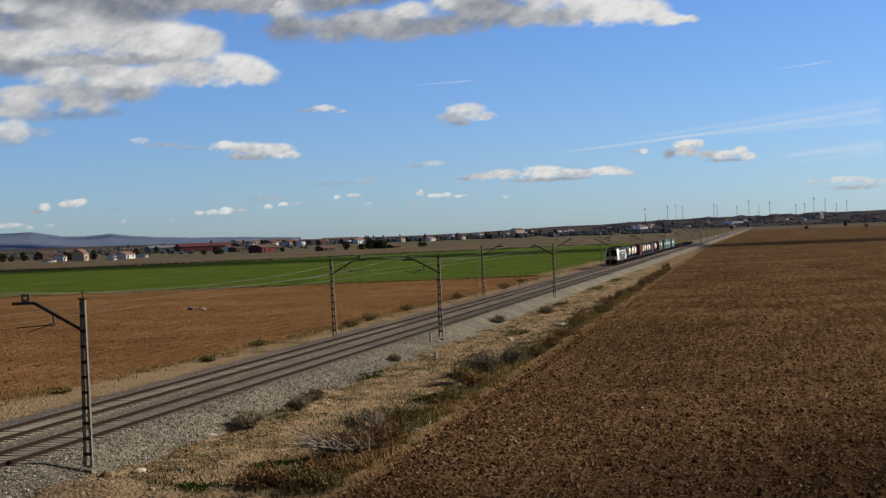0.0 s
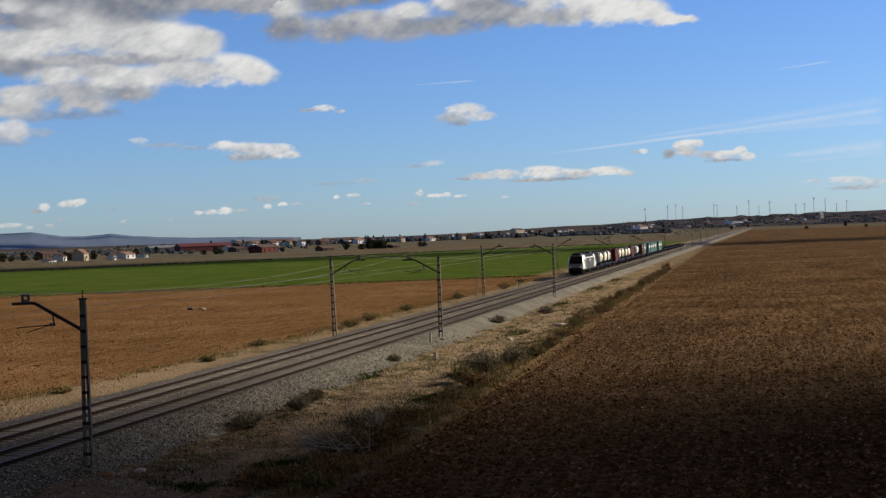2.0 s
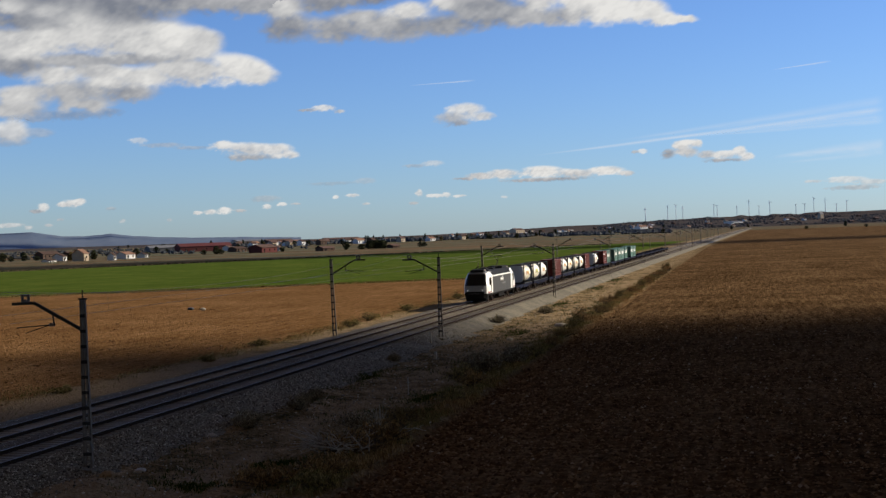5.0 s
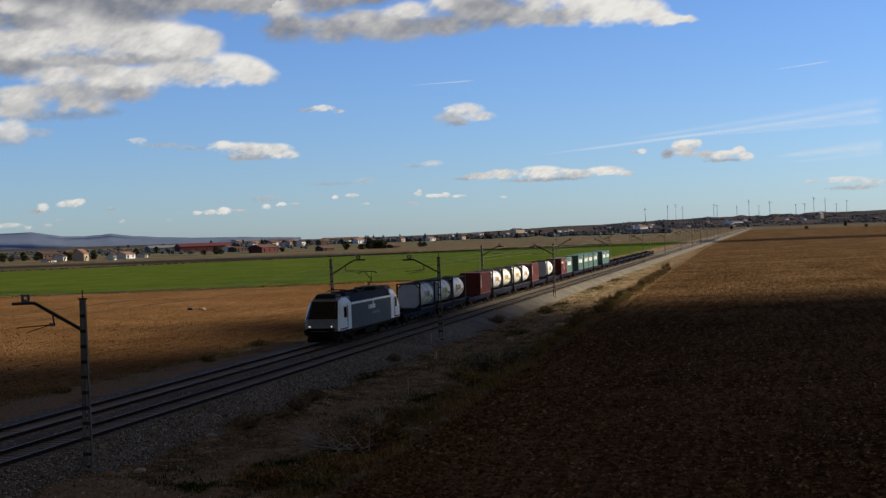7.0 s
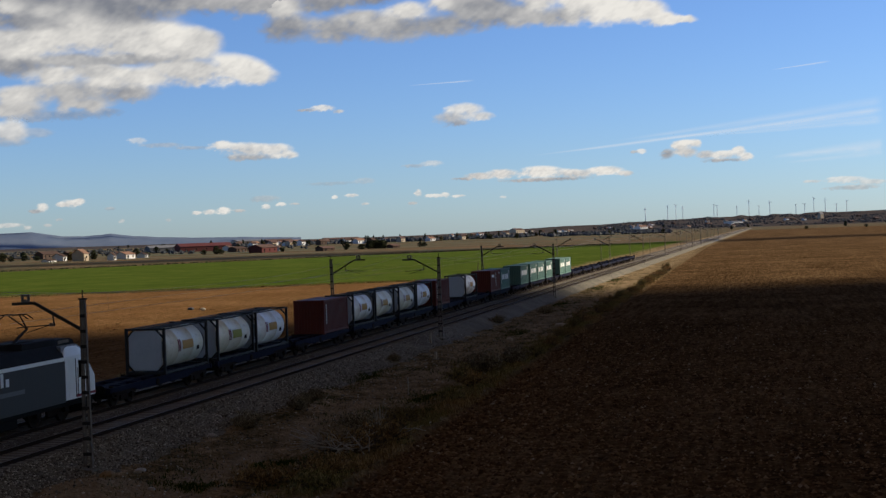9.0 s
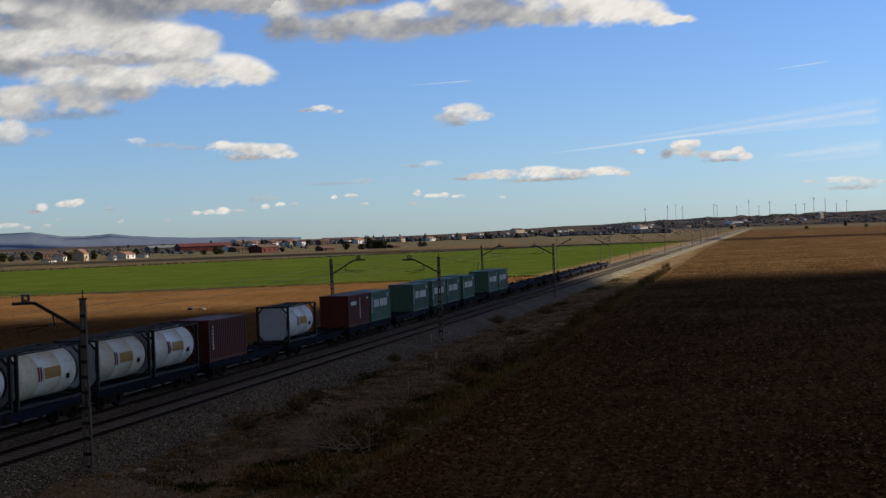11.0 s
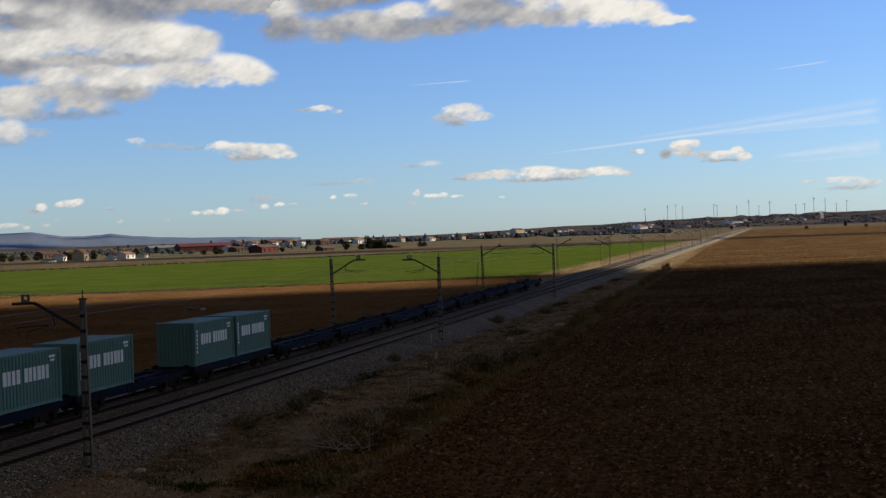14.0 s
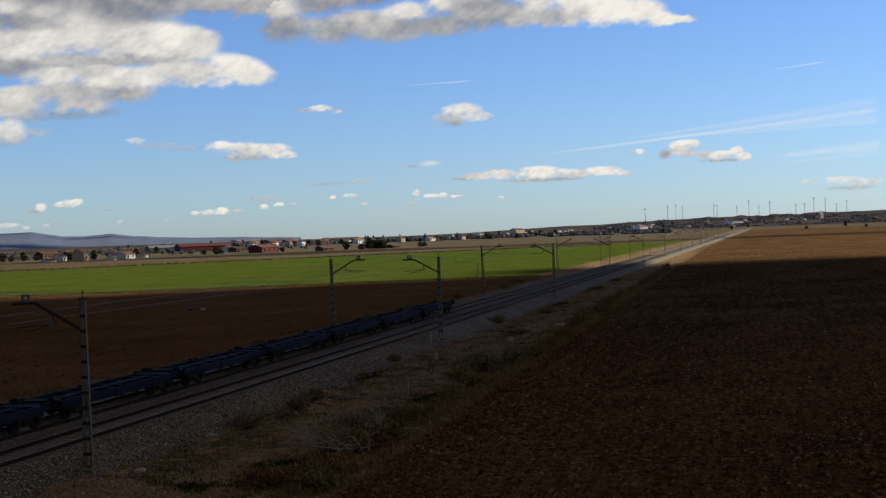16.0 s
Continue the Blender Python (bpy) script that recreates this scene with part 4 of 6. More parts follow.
def blades(name, xyz, height, material, label, category, parent=None, lean=0.45, width=0.012, per=6, spread=0.12):
    """Tufts of thin bent blades in one mesh."""
    n = len(xyz) * per
    base = np.repeat(xyz, per, 0) + np.concatenate([rng.normal(0, spread, (n, 2)), np.zeros((n, 1))], 1)
    h = np.repeat(height, per) * rng.uniform(0.5, 1.15, n)
    a = rng.uniform(0, 6.28, n)
    d = np.stack([np.cos(a), np.sin(a), np.zeros(n)], -1)
    b = rng.uniform(0, 6.28, n)
    w = np.stack([np.cos(b), np.sin(b), np.zeros(n)], -1) * (width * rng.uniform(0.6, 1.6, n))[:, None]
    up = np.array([0, 0, 1.0])
    mid = base + d * (h * lean * 0.35)[:, None] + up * (h * 0.6)[:, None]
    tip = base + d * (h * lean)[:, None] + up * h[:, None]
    v = np.stack([base - w, base + w, mid + w * 0.7, mid - w * 0.7, tip], 1).reshape(-1, 3)
    k = 5 * np.arange(n)[:, None]
    q = (np.array([[0, 1, 2, 3]]) + k).tolist()
    t3 = (np.array([[3, 2, 4]]) + k).tolist()
    me = sheet(name, v.tolist(), q + t3, material)
    ob = new(name, me)
    if parent:
        ob.parent = parent
        return ob
    return tagged(ob, label, category, kind="stuff")


def on_land(x, y, lift=0.0):
    return np.array([(a, b, land_z(a, b) + lift) for a, b in zip(x, y)])


GRASS_DRY = islands("dry_grass", [(0.0, (0.08, 0.056, 0.022)), (0.5, (0.17, 0.12, 0.05)), (1.0, (0.3, 0.23, 0.12))])
GRASS_OLIVE = islands("olive_grass", [(0.0, (0.06, 0.06, 0.022)), (0.5, (0.17, 0.145, 0.058)), (1.0, (0.38, 0.29, 0.14))])
GRASS_RUST = islands("rust_brown_weeds", [(0.0, (0.09, 0.055, 0.026)), (0.6, (0.27, 0.17, 0.075)), (1.0, (0.45, 0.30, 0.15))])
GRASS_GREEN = islands("green_weeds", [(0.0, (0.015, 0.03, 0.006)), (0.6, (0.035, 0.06, 0.012)), (1.0, (0.075, 0.095, 0.025))])
GRASS_GREY = islands("grey_brown_scrub", [(0.0, (0.08, 0.068, 0.044)), (0.6, (0.22, 0.185, 0.125)), (1.0, (0.42, 0.37, 0.27))])
TWIG = surface("dead_twig", (0.04, 0.03, 0.024), (0.11, 0.09, 0.075), 0.9, 0, 5, 30, 0.2)
TWIG_PALE = surface("bleached_branch", (0.24, 0.21, 0.18), (0.46, 0.42, 0.37), 0.85, 0, 5, 30, 0.2)

# ballast stones on both shoulders and between the tracks
_n = 15000
_y = 41 + 85 * rng.beta(1.0, 2.1, _n)
_x = TRACK_GAP + 1.35 + 3.0 * rng.beta(1.1, 1.4, _n)
_z = np.interp(_x, [TRACK_GAP + 1.3, TRACK_GAP + 1.9, TRACK_GAP + 3.3, TRACK_GAP + 4.4], [-0.185, -0.22, -0.66, -0.9])
lumps("ballast_stones", np.stack([_x, _y, _z + 0.015], -1), rng.uniform(0.02, 0.062, _n), STONES, "loose grey and pale crushed stones on the ballast shoulder", "stones")
_n = 9000
_y = 41 + 70 * rng.beta(1.0, 2.1, _n)
_x = rng.uniform(-2.6, TRACK_GAP + 1.3, _n)
_x = np.where((np.abs(np.abs(_x) - GAUGE_HALF) < 0.1) | (np.abs(np.abs(_x - TRACK_GAP) - GAUGE_HALF) < 0.1), TRACK_GAP / 2 + (_x - TRACK_GAP / 2) * 0.15, _x)
lumps("ballast_stones", np.stack([_x, _y, np.full(_n, -0.2)], -1), rng.uniform(0.015, 0.04, _n), STONES, "loose grey crushed stones between the rails", "stones")
# stones strewn over the verge
_n = 5200
_y = 42 + 170 * rng.beta(1.0, 1.8, _n)
_x = 7.2 + (np.array([field_edge(v) for v in _y]) - 7.2) * rng.beta(0.8, 1.6, _n)
lumps("verge_stones", on_land(_x, _y, 0.02), rng.uniform(0.02, 0.075, _n), STONES, "scattered pale stones on the dry verge", "stones")
# clods of the ploughed fields
_n = 46000
_y = 42 + 110 * rng.beta(1.0, 2.3, _n)
_o = rng.uniform(0, 1, _n) ** 1.2 * (_y * 0.085 + 23)
_o = np.where(rng.uniform(0, 1, _n) < 0.45, np.round(_o / 0.62) * 0.62 + rng.normal(0, 0.13, _n), _o)
_x = np.array([field_edge(v) for v in _y]) + 0.15 + np.abs(_o)
lumps("soil_clods", on_land(_x, _y, 0.0), rng.uniform(0.03, 0.085, _n) * rng.choice([1.0, 1.0, 1.0, 1.9], _n), CLODS, "dry clods of brown ploughed soil in the field", "soil")
_n = 9000
_y = 70 + 130 * rng.beta(1.0, 1.6, _n)
_x = -9 - rng.uniform(0, 1, _n) * (_y * 0.42 - 10)
lumps("soil_clods", on_land(_x, _y, -0.01), rng.uniform(0.04, 0.1, _n), CLODS, "dry clods of brown ploughed soil beyond the railway", "soil")

# grass along the field edge, the verge and the far side of the line
_n = 5200
_y = 46 + 240 * rng.beta(1.0, 1.7, _n)
_e = np.array([field_edge(v) for v in _y])
_x = _e - 0.1 - np.abs(rng.normal(0, 1.3, _n))
_c = np.array([noise.noise(Vector((0, v * 0.12, 0))) for v in _y])
blades("dry_grass", on_land(_x, _y)[_c > -0.1], rng.uniform(0.1, 0.42, _n)[_c > -0.1], GRASS_OLIVE, "olive and straw grass tufts along the field edge", "grass")
blades("rust_weeds", on_land(_x + 0.3, _y)[_c < 0.0], rng.uniform(0.1, 0.4, _n)[_c < 0.0], GRASS_RUST, "rust-brown dead weeds along the field edge", "grass")
_n = 3200
_y = 44 + 190 * rng.beta(1.0, 1.9, _n)
_x = 7.8 + rng.uniform(0, 1, _n) ** 0.8 * (np.array([field_edge(v) for v in _y]) - 8.5)
_k = np.array([noise.noise(Vector((a * 0.4, b * 0.14, 4))) for a, b in zip(_x, _y)]) > 0.12
blades("verge_grass", on_land(_x, _y)[_k], rng.uniform(0.08, 0.26, _n)[_k], GRASS_GREEN, "patches of low green weeds on the verge", "grass", spread=0.2)
blades("verge_straw", on_land(_x, _y)[~_k][::2], rng.uniform(0.06, 0.2, _n)[~_k][::2], GRASS_DRY, "short dry straw on the verge", "grass", spread=0.2)
_n = 2600
_y = 60 + 260 * rng.beta(1.0, 1.7, _n)
_x = -8.6 - 2.0 * (_y < 100) + rng.normal(0, 1.2, _n)
_k = np.array([noise.noise(Vector((a * 0.3, b * 0.09, 8))) for a, b in zip(_x, _y)]) > -0.12
blades("field_margin_grass", on_land(_x, _y)[_k], rng.uniform(0.06, 0.3, _n)[_k], GRASS_OLIVE, "olive grass between the ballast and the brown field", "grass", spread=0.25)
# lusher weeds in hollows of the verge
for _cx, _cy, _w, _l in ((12.4, 48.9, 1.1, 0.9), (8.3, 86.5, 0.7, 3.0), (15.2, 75.5, 1.2, 2.2), (16.6, 69.0, 0.9, 2.6), (14.2, 53.6, 0.9, 0.8), (8.2, 210.0, 0.9, 8.0), (8.0, 242.0, 1.0, 10.0), (9.0, 168.0, 1.2, 6.0), (11.5, 124.0, 1.2, 4.0)):
    _n = 90
    blades("weed_patch", on_land(rng.normal(_cx, _w * 0.55, _n), rng.normal(_cy, _l * 0.55, _n)), rng.uniform(0.08, 0.26, _n), GRASS_GREEN, "patch of low green weeds on the verge", "weeds", spread=0.16, per=8, width=0.016)
# straw edge of the green crop
_n = 1500
_x = -11 - 110 * rng.uniform(0, 1, _n)
_y = 275 + 0.45 * _x + rng.normal(0, 2.2, _n)
blades("crop_edge_grass", on_land(_x, _y), rng.uniform(0.1, 0.4, _n), GRASS_DRY, "straw-coloured grass along the crop's edge", "grass", width=0.05, spread=0.5)


def make_bush(x, y, r, h, leaf, twigs, label, leaves=260, pale=0.0):
    """A low shrub: a fan of forked twigs with small leaves on their ends."""
    z = land_z(x, y)
    bush = thing("bush", label, "bush", "bushes beside the railway", at=pose(x, y, z - 0.03))
    wood, ends = Shape(), []
    for i in range(twigs):
        a, u = rng.uniform(0, 6.28), rng.uniform(0.15, 1) ** 0.6
        tip = (r * u * math.cos(a), r * u * math.sin(a), h * rng.uniform(0.45, 1.05) * (1 - 0.45 * u * u))
        mid = (tip[0] * 0.45 + rng.normal(0, 0.05), tip[1] * 0.45 + rng.normal(0, 0.05), tip[2] * 0.6)
        wood.tube((tip[0] * 0.06, tip[1] * 0.06, 0), mid, 0.022, 0.014, 4).tube(mid, tip, 0.014, 0.005, 4)
        for _ in range(2):
            side = (mid[0] + rng.normal(0, r * 0.25), mid[1] + rng.normal(0, r * 0.25), min(h * 1.1, mid[2] + abs(rng.normal(0, h * 0.3))))
            wood.tube(mid, side, 0.01, 0.004, 4)
            ends.append(side)
        ends.append(tip)
    part("brushwood", wood, TWIG_PALE if pale else TWIG, bush, "bare tangled branches")
    if leaves:
        e = np.array(ends)
        pick = rng.integers(0, len(e), leaves)
        pos = e[pick] * rng.uniform(0.55, 1.0, (leaves, 1)) + rng.normal(0, 0.07 * max(0.6, r), (leaves, 3))
        pos[:, 2] = np.abs(pos[:, 2])
        blades("foliage", pos, rng.uniform(0.07, 0.2, leaves), leaf, "", "", bush, 0.9, 0.018, 4, 0.05)
    return bush


OLIVE_BUSH, GREY_BUSH, DEAD_BUSH = "low olive-green bush on the dry verge", "grey-brown dry bush at the field's edge", "dead bush with bleached bare branches by the ploughed field"
make_bush(16.9, 55.4, 1.9, 1.0, GRASS_RUST, 120, DEAD_BUSH, 420)


def dead_limbs(x, y, n, reach):
    """Bleached fallen branches in a heap."""
    heap = thing("dead_branch_heap", "heap of bleached bare branches in the verge", "branches", at=pose(x, y, land_z(x, y)))
    for i in range(n):
        a = rng.uniform(2.2, 4.2) if i % 3 else rng.uniform(0, 6.28)
        l = reach * rng.uniform(0.5, 1.1)
        p0 = Vector((rng.normal(0, 0.4), rng.normal(0, 0.4), rng.uniform(0.05, 0.3)))
        p1 = p0 + Vector((l * 0.55 * math.cos(a), l * 0.55 * math.sin(a), rng.uniform(0.1, 0.5)))
        p2 = p1 + Vector((l * 0.5 * math.cos(a + 0.4), l * 0.5 * math.sin(a + 0.4), rng.uniform(-0.2, 0.35)))
        sh = Shape().tube(p0, p1, 0.034, 0.024, 5).tube(p1, p2, 0.024, 0.01, 5).tube(p1, p1 + (p2 - p1) * 0.6 + Vector((0.2, -0.25, 0.25)), 0.012, 0.006, 5)
        part("branch", sh, TWIG_PALE, heap)


dead_limbs(16.2, 55.6, 34, 2.0)
dead_limbs(17.2, 54.4, 16, 1.3)
dead_limbs(17.6, 59.6, 10, 1.3)
make_bush(17.6, 58.2, 1.6, 1.15, GRASS_RUST, 100, DEAD_BUSH, 420)
make_bush(15.4, 62.4, 1.5, 1.1, GRASS_GREY, 60, GREY_BUSH, 520)
make_bush(17.0, 63.6, 1.4, 1.2, GRASS_DRY, 60, "pale straw-coloured bush at the field's edge", 420)
make_bush(16.5, 61.2, 0.5, 1.7, GRASS_DRY, 8, DEAD_BUSH, 0, 1)
make_bush(15.4, 49.2, 1.6, 0.75, GRASS_RUST, 70, GREY_BUSH, 620)
make_bush(17.6, 50.0, 1.5, 0.8, GRASS_RUST, 70, GREY_BUSH, 620)
make_bush(17.9, 47.8, 1.2, 0.7, GRASS_OLIVE, 50, OLIVE_BUSH, 420)
make_bush(15.6, 89.0, 1.9, 1.6, GRASS_GREY, 100, GREY_BUSH, 720)
make_bush(15.4, 83.6, 1.3, 1.2, GRASS_OLIVE, 60, GREY_BUSH, 420)
make_bush(16.9, 94.0, 1.5, 1.5, GRASS_GREY, 80, GREY_BUSH, 620)
make_bush(17.0, 79.0, 1.2, 1.0, GRASS_RUST, 40, GREY_BUSH, 420)
make_bush(17.2, 73.0, 1.1, 0.8, GRASS_OLIVE, 40, OLIVE_BUSH, 420)
for _x, _y, _r, _h in ((8.7, 64.7, 0.75, 0.55), (9.1, 63.6, 0.5, 0.4), (9.3, 70.4, 0.6, 0.6), (9.0, 72.2, 0.5, 0.5), (8.7, 74.9, 0.6, 0.6), (7.6, 96.3, 0.5, 0.45), (7.6, 135.4, 0.9, 0.75), (9.8, 151.6, 1.0, 0.75)):
    make_bush(_x, _y, _r * 1.25, _h * 1.2, GRASS_GREY, 44, "grey-brown dry bush on the ballast's foot", 420)
for _i in range(22):
    _y = 96 + 9.5 * _i + rng.uniform(-2, 2)
    make_bush(field_edge(_y) - rng.uniform(0.2, 1.8), _y, rng.uniform(0.8, 1.7), rng.uniform(0.7, 1.6), (GRASS_OLIVE, GRASS_RUST, GRASS_DRY)[_i % 3], 26, (OLIVE_BUSH, GREY_BUSH, "straw-coloured bush at the field's edge")[_i % 3], 240)
for _x, _y, _r, _h in ((-7.8, 98, 0.9, 0.5), (-9.0, 112, 1.2, 0.6), (-7.5, 134, 1.3, 0.9), (-8.0, 142, 1.6, 1.0), (-8.5, 160, 1.2, 0.8), (-8.0, 186, 1.4, 1.1), (-7.0, 215, 1.5, 1.0), (-8.0, 236, 1.5, 1.0), (-9.0, 78, 0.9, 0.4)):
    make_bush(_x, _y, _r, _h, GRASS_OLIVE, 26, "dark olive bush beyond the tracks", 240)


def rock(x, y, r, material, label, name="concrete_lump", category="rubble", long=1.0):
    sh = Shape()
    rings = []
    for z, k in ((-0.1, 0.9), (r * 0.25, 1.0), (r * 0.6, 0.8), (r * 0.8, 0.35)):
        rings.append([(long * r * k * math.cos(i * 0.785) * rng.uniform(0.8, 1.15), r * k * math.sin(i * 0.785) * rng.uniform(0.8, 1.15), z) for i in range(8)])
    ob = part(name, sh.loft(rings), material)
    ob.matrix_basis = pose(x, y, land_z(x, y), 0, 0, rng.uniform(0, 180))
    return tagged(ob, label, category)


EARTH = surface("yellow_earth", (0.16, 0.10, 0.05), (0.32, 0.22, 0.12), 0.95, 0, 3, 20, 0.4)
PALE = surface("pale_concrete", (0.3, 0.27, 0.22), (0.5, 0.46, 0.4), 0.9, 0, 4, 30, 0.3)
rock(8.7, 49.6, 0.36, EARTH, "block of yellow earth at the mast's foot", long=1.2)
rock(9.1, 51.6, 0.2, PALE, "long pale stone block beside the ballast", long=1.7)
rock(8.1, 61.2, 0.18, PALE, "broken pale concrete piece on the ballast", long=1.8)
rock(10.6, 52.2, 0.1, PALE, "small white stone on the verge")
rock(11.5, 47.6, 0.13, PALE, "small pale stone on the verge", long=1.5)
rock(12.4, 116.0, 0.3, PALE, "white stone in the verge grass")
rock(14.6, 131.0, 0.4, PALE, "white stone in the verge grass", long=1.6)
rock(17.0, 58.5, 0.16, PALE, "white stone in the dead bush")
rock(8.4, 118.0, 0.25, PALE, "white stone beside the ballast")
rock(-39.6, 171.0, 0.38, PALE, "white sack lying in the brown field", "sack", "sack")
rock(-42.0, 172.5, 0.45, surface("dark_plastic", (0.015, 0.013, 0.012), (0.03, 0.028, 0.025), 0.5), "dark bag lying in the brown field", "bag", "bag", 2.0)


def make_post(x, y, h, r, label, cap=False):
    z = land_z(x, y)
    post = thing("marker_post", label, "post", at=pose(x, y, z))
    part("shaft", Shape().tube((0, 0, -0.2), (0, 0, h), r, r * 0.9, 10), PALE, post)
    part("foot", Shape().box(-2 * r, 2 * r, -2 * r, 2 * r, -0.2, 0.06, 0.01), CONCRETE, post)
    part("top", Shape().tube((0, 0, h), (0, 0, h + 0.05), r * 1.25, r * 0.6, 10), GALV, post)


make_post(7.0, 109.6, 1.05, 0.1, "white concrete marker post beside the ballast")
make_post(10.1, 98.6, 0.55, 0.11, "short white stone post on the verge")
make_post(-4.9, 216.6, 0.8, 0.12, "white marker post beyond the tracks")
make_post(13.6, 77.5, 1.0, 0.03, "thin dark stake on the verge")
_pole = thing("guy_pole", "thin leaning pole beside a lattice mast", "pole", at=pose(-7.4, 195.0, -0.8, 0, 6, 0))
part("shaft", Shape().tube((0, 0, -0.3), (0, 0, 4.8), 0.07, 0.05, 8), GALV, _pole)
part("foot", Shape().box(-0.2, 0.2, -0.2, 0.2, -0.3, 0.08, 0.02), CONCRETE, _pole)

# cable trough at the mast's foot
_tr = thing("cable_trough", "dark cable duct crossing the ballast to the track", "cable duct", at=pose(0, 0, 0))
part("duct", Shape().bar((7.2, 50.9, -0.62), (5.2, 52.6, -0.24), 0.09, 0.07), BLACK, _tr)
part("duct_end", Shape().bar((5.2, 52.6, -0.24), (3.9, 52.8, -0.2), 0.12, 0.07), BLACK, _tr)

# ---- village, trees and hills in the distance ----
WALL_WHITE = surface("white_render", (0.5, 0.49, 0.46), (0.66, 0.65, 0.62), 0.9, 0, 0.3, 4, 0.1)
WALL_CREAM = surface("cream_render", (0.34, 0.27, 0.19), (0.46, 0.38, 0.28), 0.9, 0, 0.3, 4, 0.1)
BRICK_DARK = surface("dark_brick", (0.055, 0.038, 0.03), (0.10, 0.07, 0.055), 0.9, 0, 0.3, 4, 0.1)
SHED_GREY = surface("grey_sheeting", (0.09, 0.092, 0.09), (0.15, 0.15, 0.145), 0.7, 0.1, 0.3, 4, 0.1)
SHED_RED = surface("red_sheeting", (0.088, 0.030, 0.028), (0.125, 0.046, 0.042), 0.7, 0, 0.3, 4, 0.1)
SHED_ROOF = surface("grey_sheet_roof", (0.12, 0.12, 0.12), (0.19, 0.185, 0.18), 0.7, 0.1, 0.3, 4, 0.1)
TILE_DARK = surface("dark_roof_tiles", (0.045, 0.03, 0.025), (0.085, 0.055, 0.042), 0.9, 0, 0.5, 6, 0.2)
TILE_RED = surface("red_roof_tiles", (0.078, 0.048, 0.039), (0.125, 0.08, 0.064), 0.9, 0, 0.5, 6, 0.2)
TILE_ORANGE = surface("orange_roof_tiles", (0.16, 0.09, 0.06), (0.24, 0.14, 0.095), 0.9, 0, 0.5, 6, 0.2)
WALL_WORDS = {"white_render": "white rendered", "cream_render": "cream rendered", "dark_brick": "dark brick", "grey_sheeting": "grey metal", "red_sheeting": "dark red metal"}
ROOF_WORDS = {"dark_roof_tiles": "brown tiled", "red_roof_tiles": "red tiled", "orange_roof_tiles": "orange tiled", "grey_sheet_roof": "grey sheet", "red_sheeting": "dark red sheet"}


def house(x, y, z, w, deep, h, wall, roof, turn=None):
    """A gabled building that faces the line; h is the height of its ridge."""
    turn = -math.degrees(math.atan2(x - EYE[0], y)) + (48 if w < 30 else 20) if turn is None else turn
    ob = thing("house", f"{WALL_WORDS[wall.name]} farm building with a {ROOF_WORDS[roof.name]} roof", "building", "village buildings", at=pose(x, y, z - 0.3, 0, 0, turn))
    eave = h * 0.66
    a, b, c, d = -w / 2, w / 2, 0.0, deep
    wl = Shape().add([(a, c, 0), (b, c, 0), (b, d, 0), (a, d, 0), (a, c, eave), (b, c, eave), (b, d, eave), (a, d, eave), (a, deep / 2, h), (b, deep / 2, h)],
                     [(0, 1, 5, 4), (2, 3, 7, 6), (1, 2, 6, 9, 5), (3, 0, 4, 8, 7)])
    part("wall", wl, wall, ob)
    o, th = 0.35, 0.2
    k = (h - eave) / (deep / 2)
    part("roof", Shape().loft([[(xx, c - o, eave - o * k), (xx, deep / 2, h), (xx, d + o, eave - o * k), (xx, d + o, eave - o * k + th), (xx, deep / 2, h + th), (xx, c - o, eave - o * k + th)] for xx in (a - o, b + o)]), roof, ob)
    n = max(1, min(5, int(w / 4)))
    for i in range(n):
        cx = a + w * (i + 0.5) / n
        win = part("window", Shape().box(cx - 0.5, cx + 0.5, -0.03, 0.06, eave * 0.4, eave * 0.4 + min(1.3, eave * 0.4)), GLASS, ob)
    part("door", Shape().box(a + w * 0.12, a + w * 0.12 + min(1.0, w * 0.2), -0.03, 0.06, 0.3, min(2.3, eave * 0.8)), BLACK, ob)
    return ob


house(-475, 907, -0.8, 18.0, 8, 5.6, BRICK_DARK, TILE_DARK)
house(-366, 714, -0.8, 6.7, 6, 1.9, WALL_WHITE, TILE_DARK)
house(-378, 750, -0.8, 3.2, 9, 4.6, WALL_WHITE, TILE_DARK)
house(-409, 821, -0.8, 11.9, 8, 5.4, BRICK_DARK, TILE_DARK)
house(-347, 718, -0.8, 4.0, 9, 7.0, WALL_CREAM, TILE_ORANGE)
house(-323, 706, -0.8, 2.0, 5, 4.6, WALL_WHITE, TILE_DARK)
house(-372, 809, -0.8, 3.0, 7, 4.5, WALL_WHITE, TILE_DARK)
house(-341, 762, -0.8, 8.0, 9, 4.5, WALL_WHITE, TILE_ORANGE)
house(-347, 796, -0.8, 2.9, 7, 3.3, WALL_WHITE, TILE_DARK)
house(-521, 1202, -0.8, 32.7, 14, 6.5, SHED_GREY, SHED_ROOF)
house(-447, 1124, -0.8, 47.3, 16, 7.5, SHED_RED, SHED_RED)
house(-415, 1102, -0.8, 4.4, 8, 4.9, WALL_WHITE, TILE_RED)
house(-352, 969, -0.8, 12.0, 9, 4.3, BRICK_DARK, TILE_DARK)
house(-292, 868, -0.8, 15.3, 12, 5.7, SHED_RED, TILE_RED)
house(-318, 961, -0.8, 2.9, 6, 4.2, WALL_WHITE, TILE_RED)
house(-716, 1920, 2.3, 42.4, 30, 5.9, WALL_CREAM, SHED_ROOF)
house(-674, 1929, 1.7, 40.6, 20, 5.9, BRICK_DARK, TILE_RED)
house(-592, 1723, -0.8, 11.3, 14, 6.0, WALL_WHITE, TILE_ORANGE)
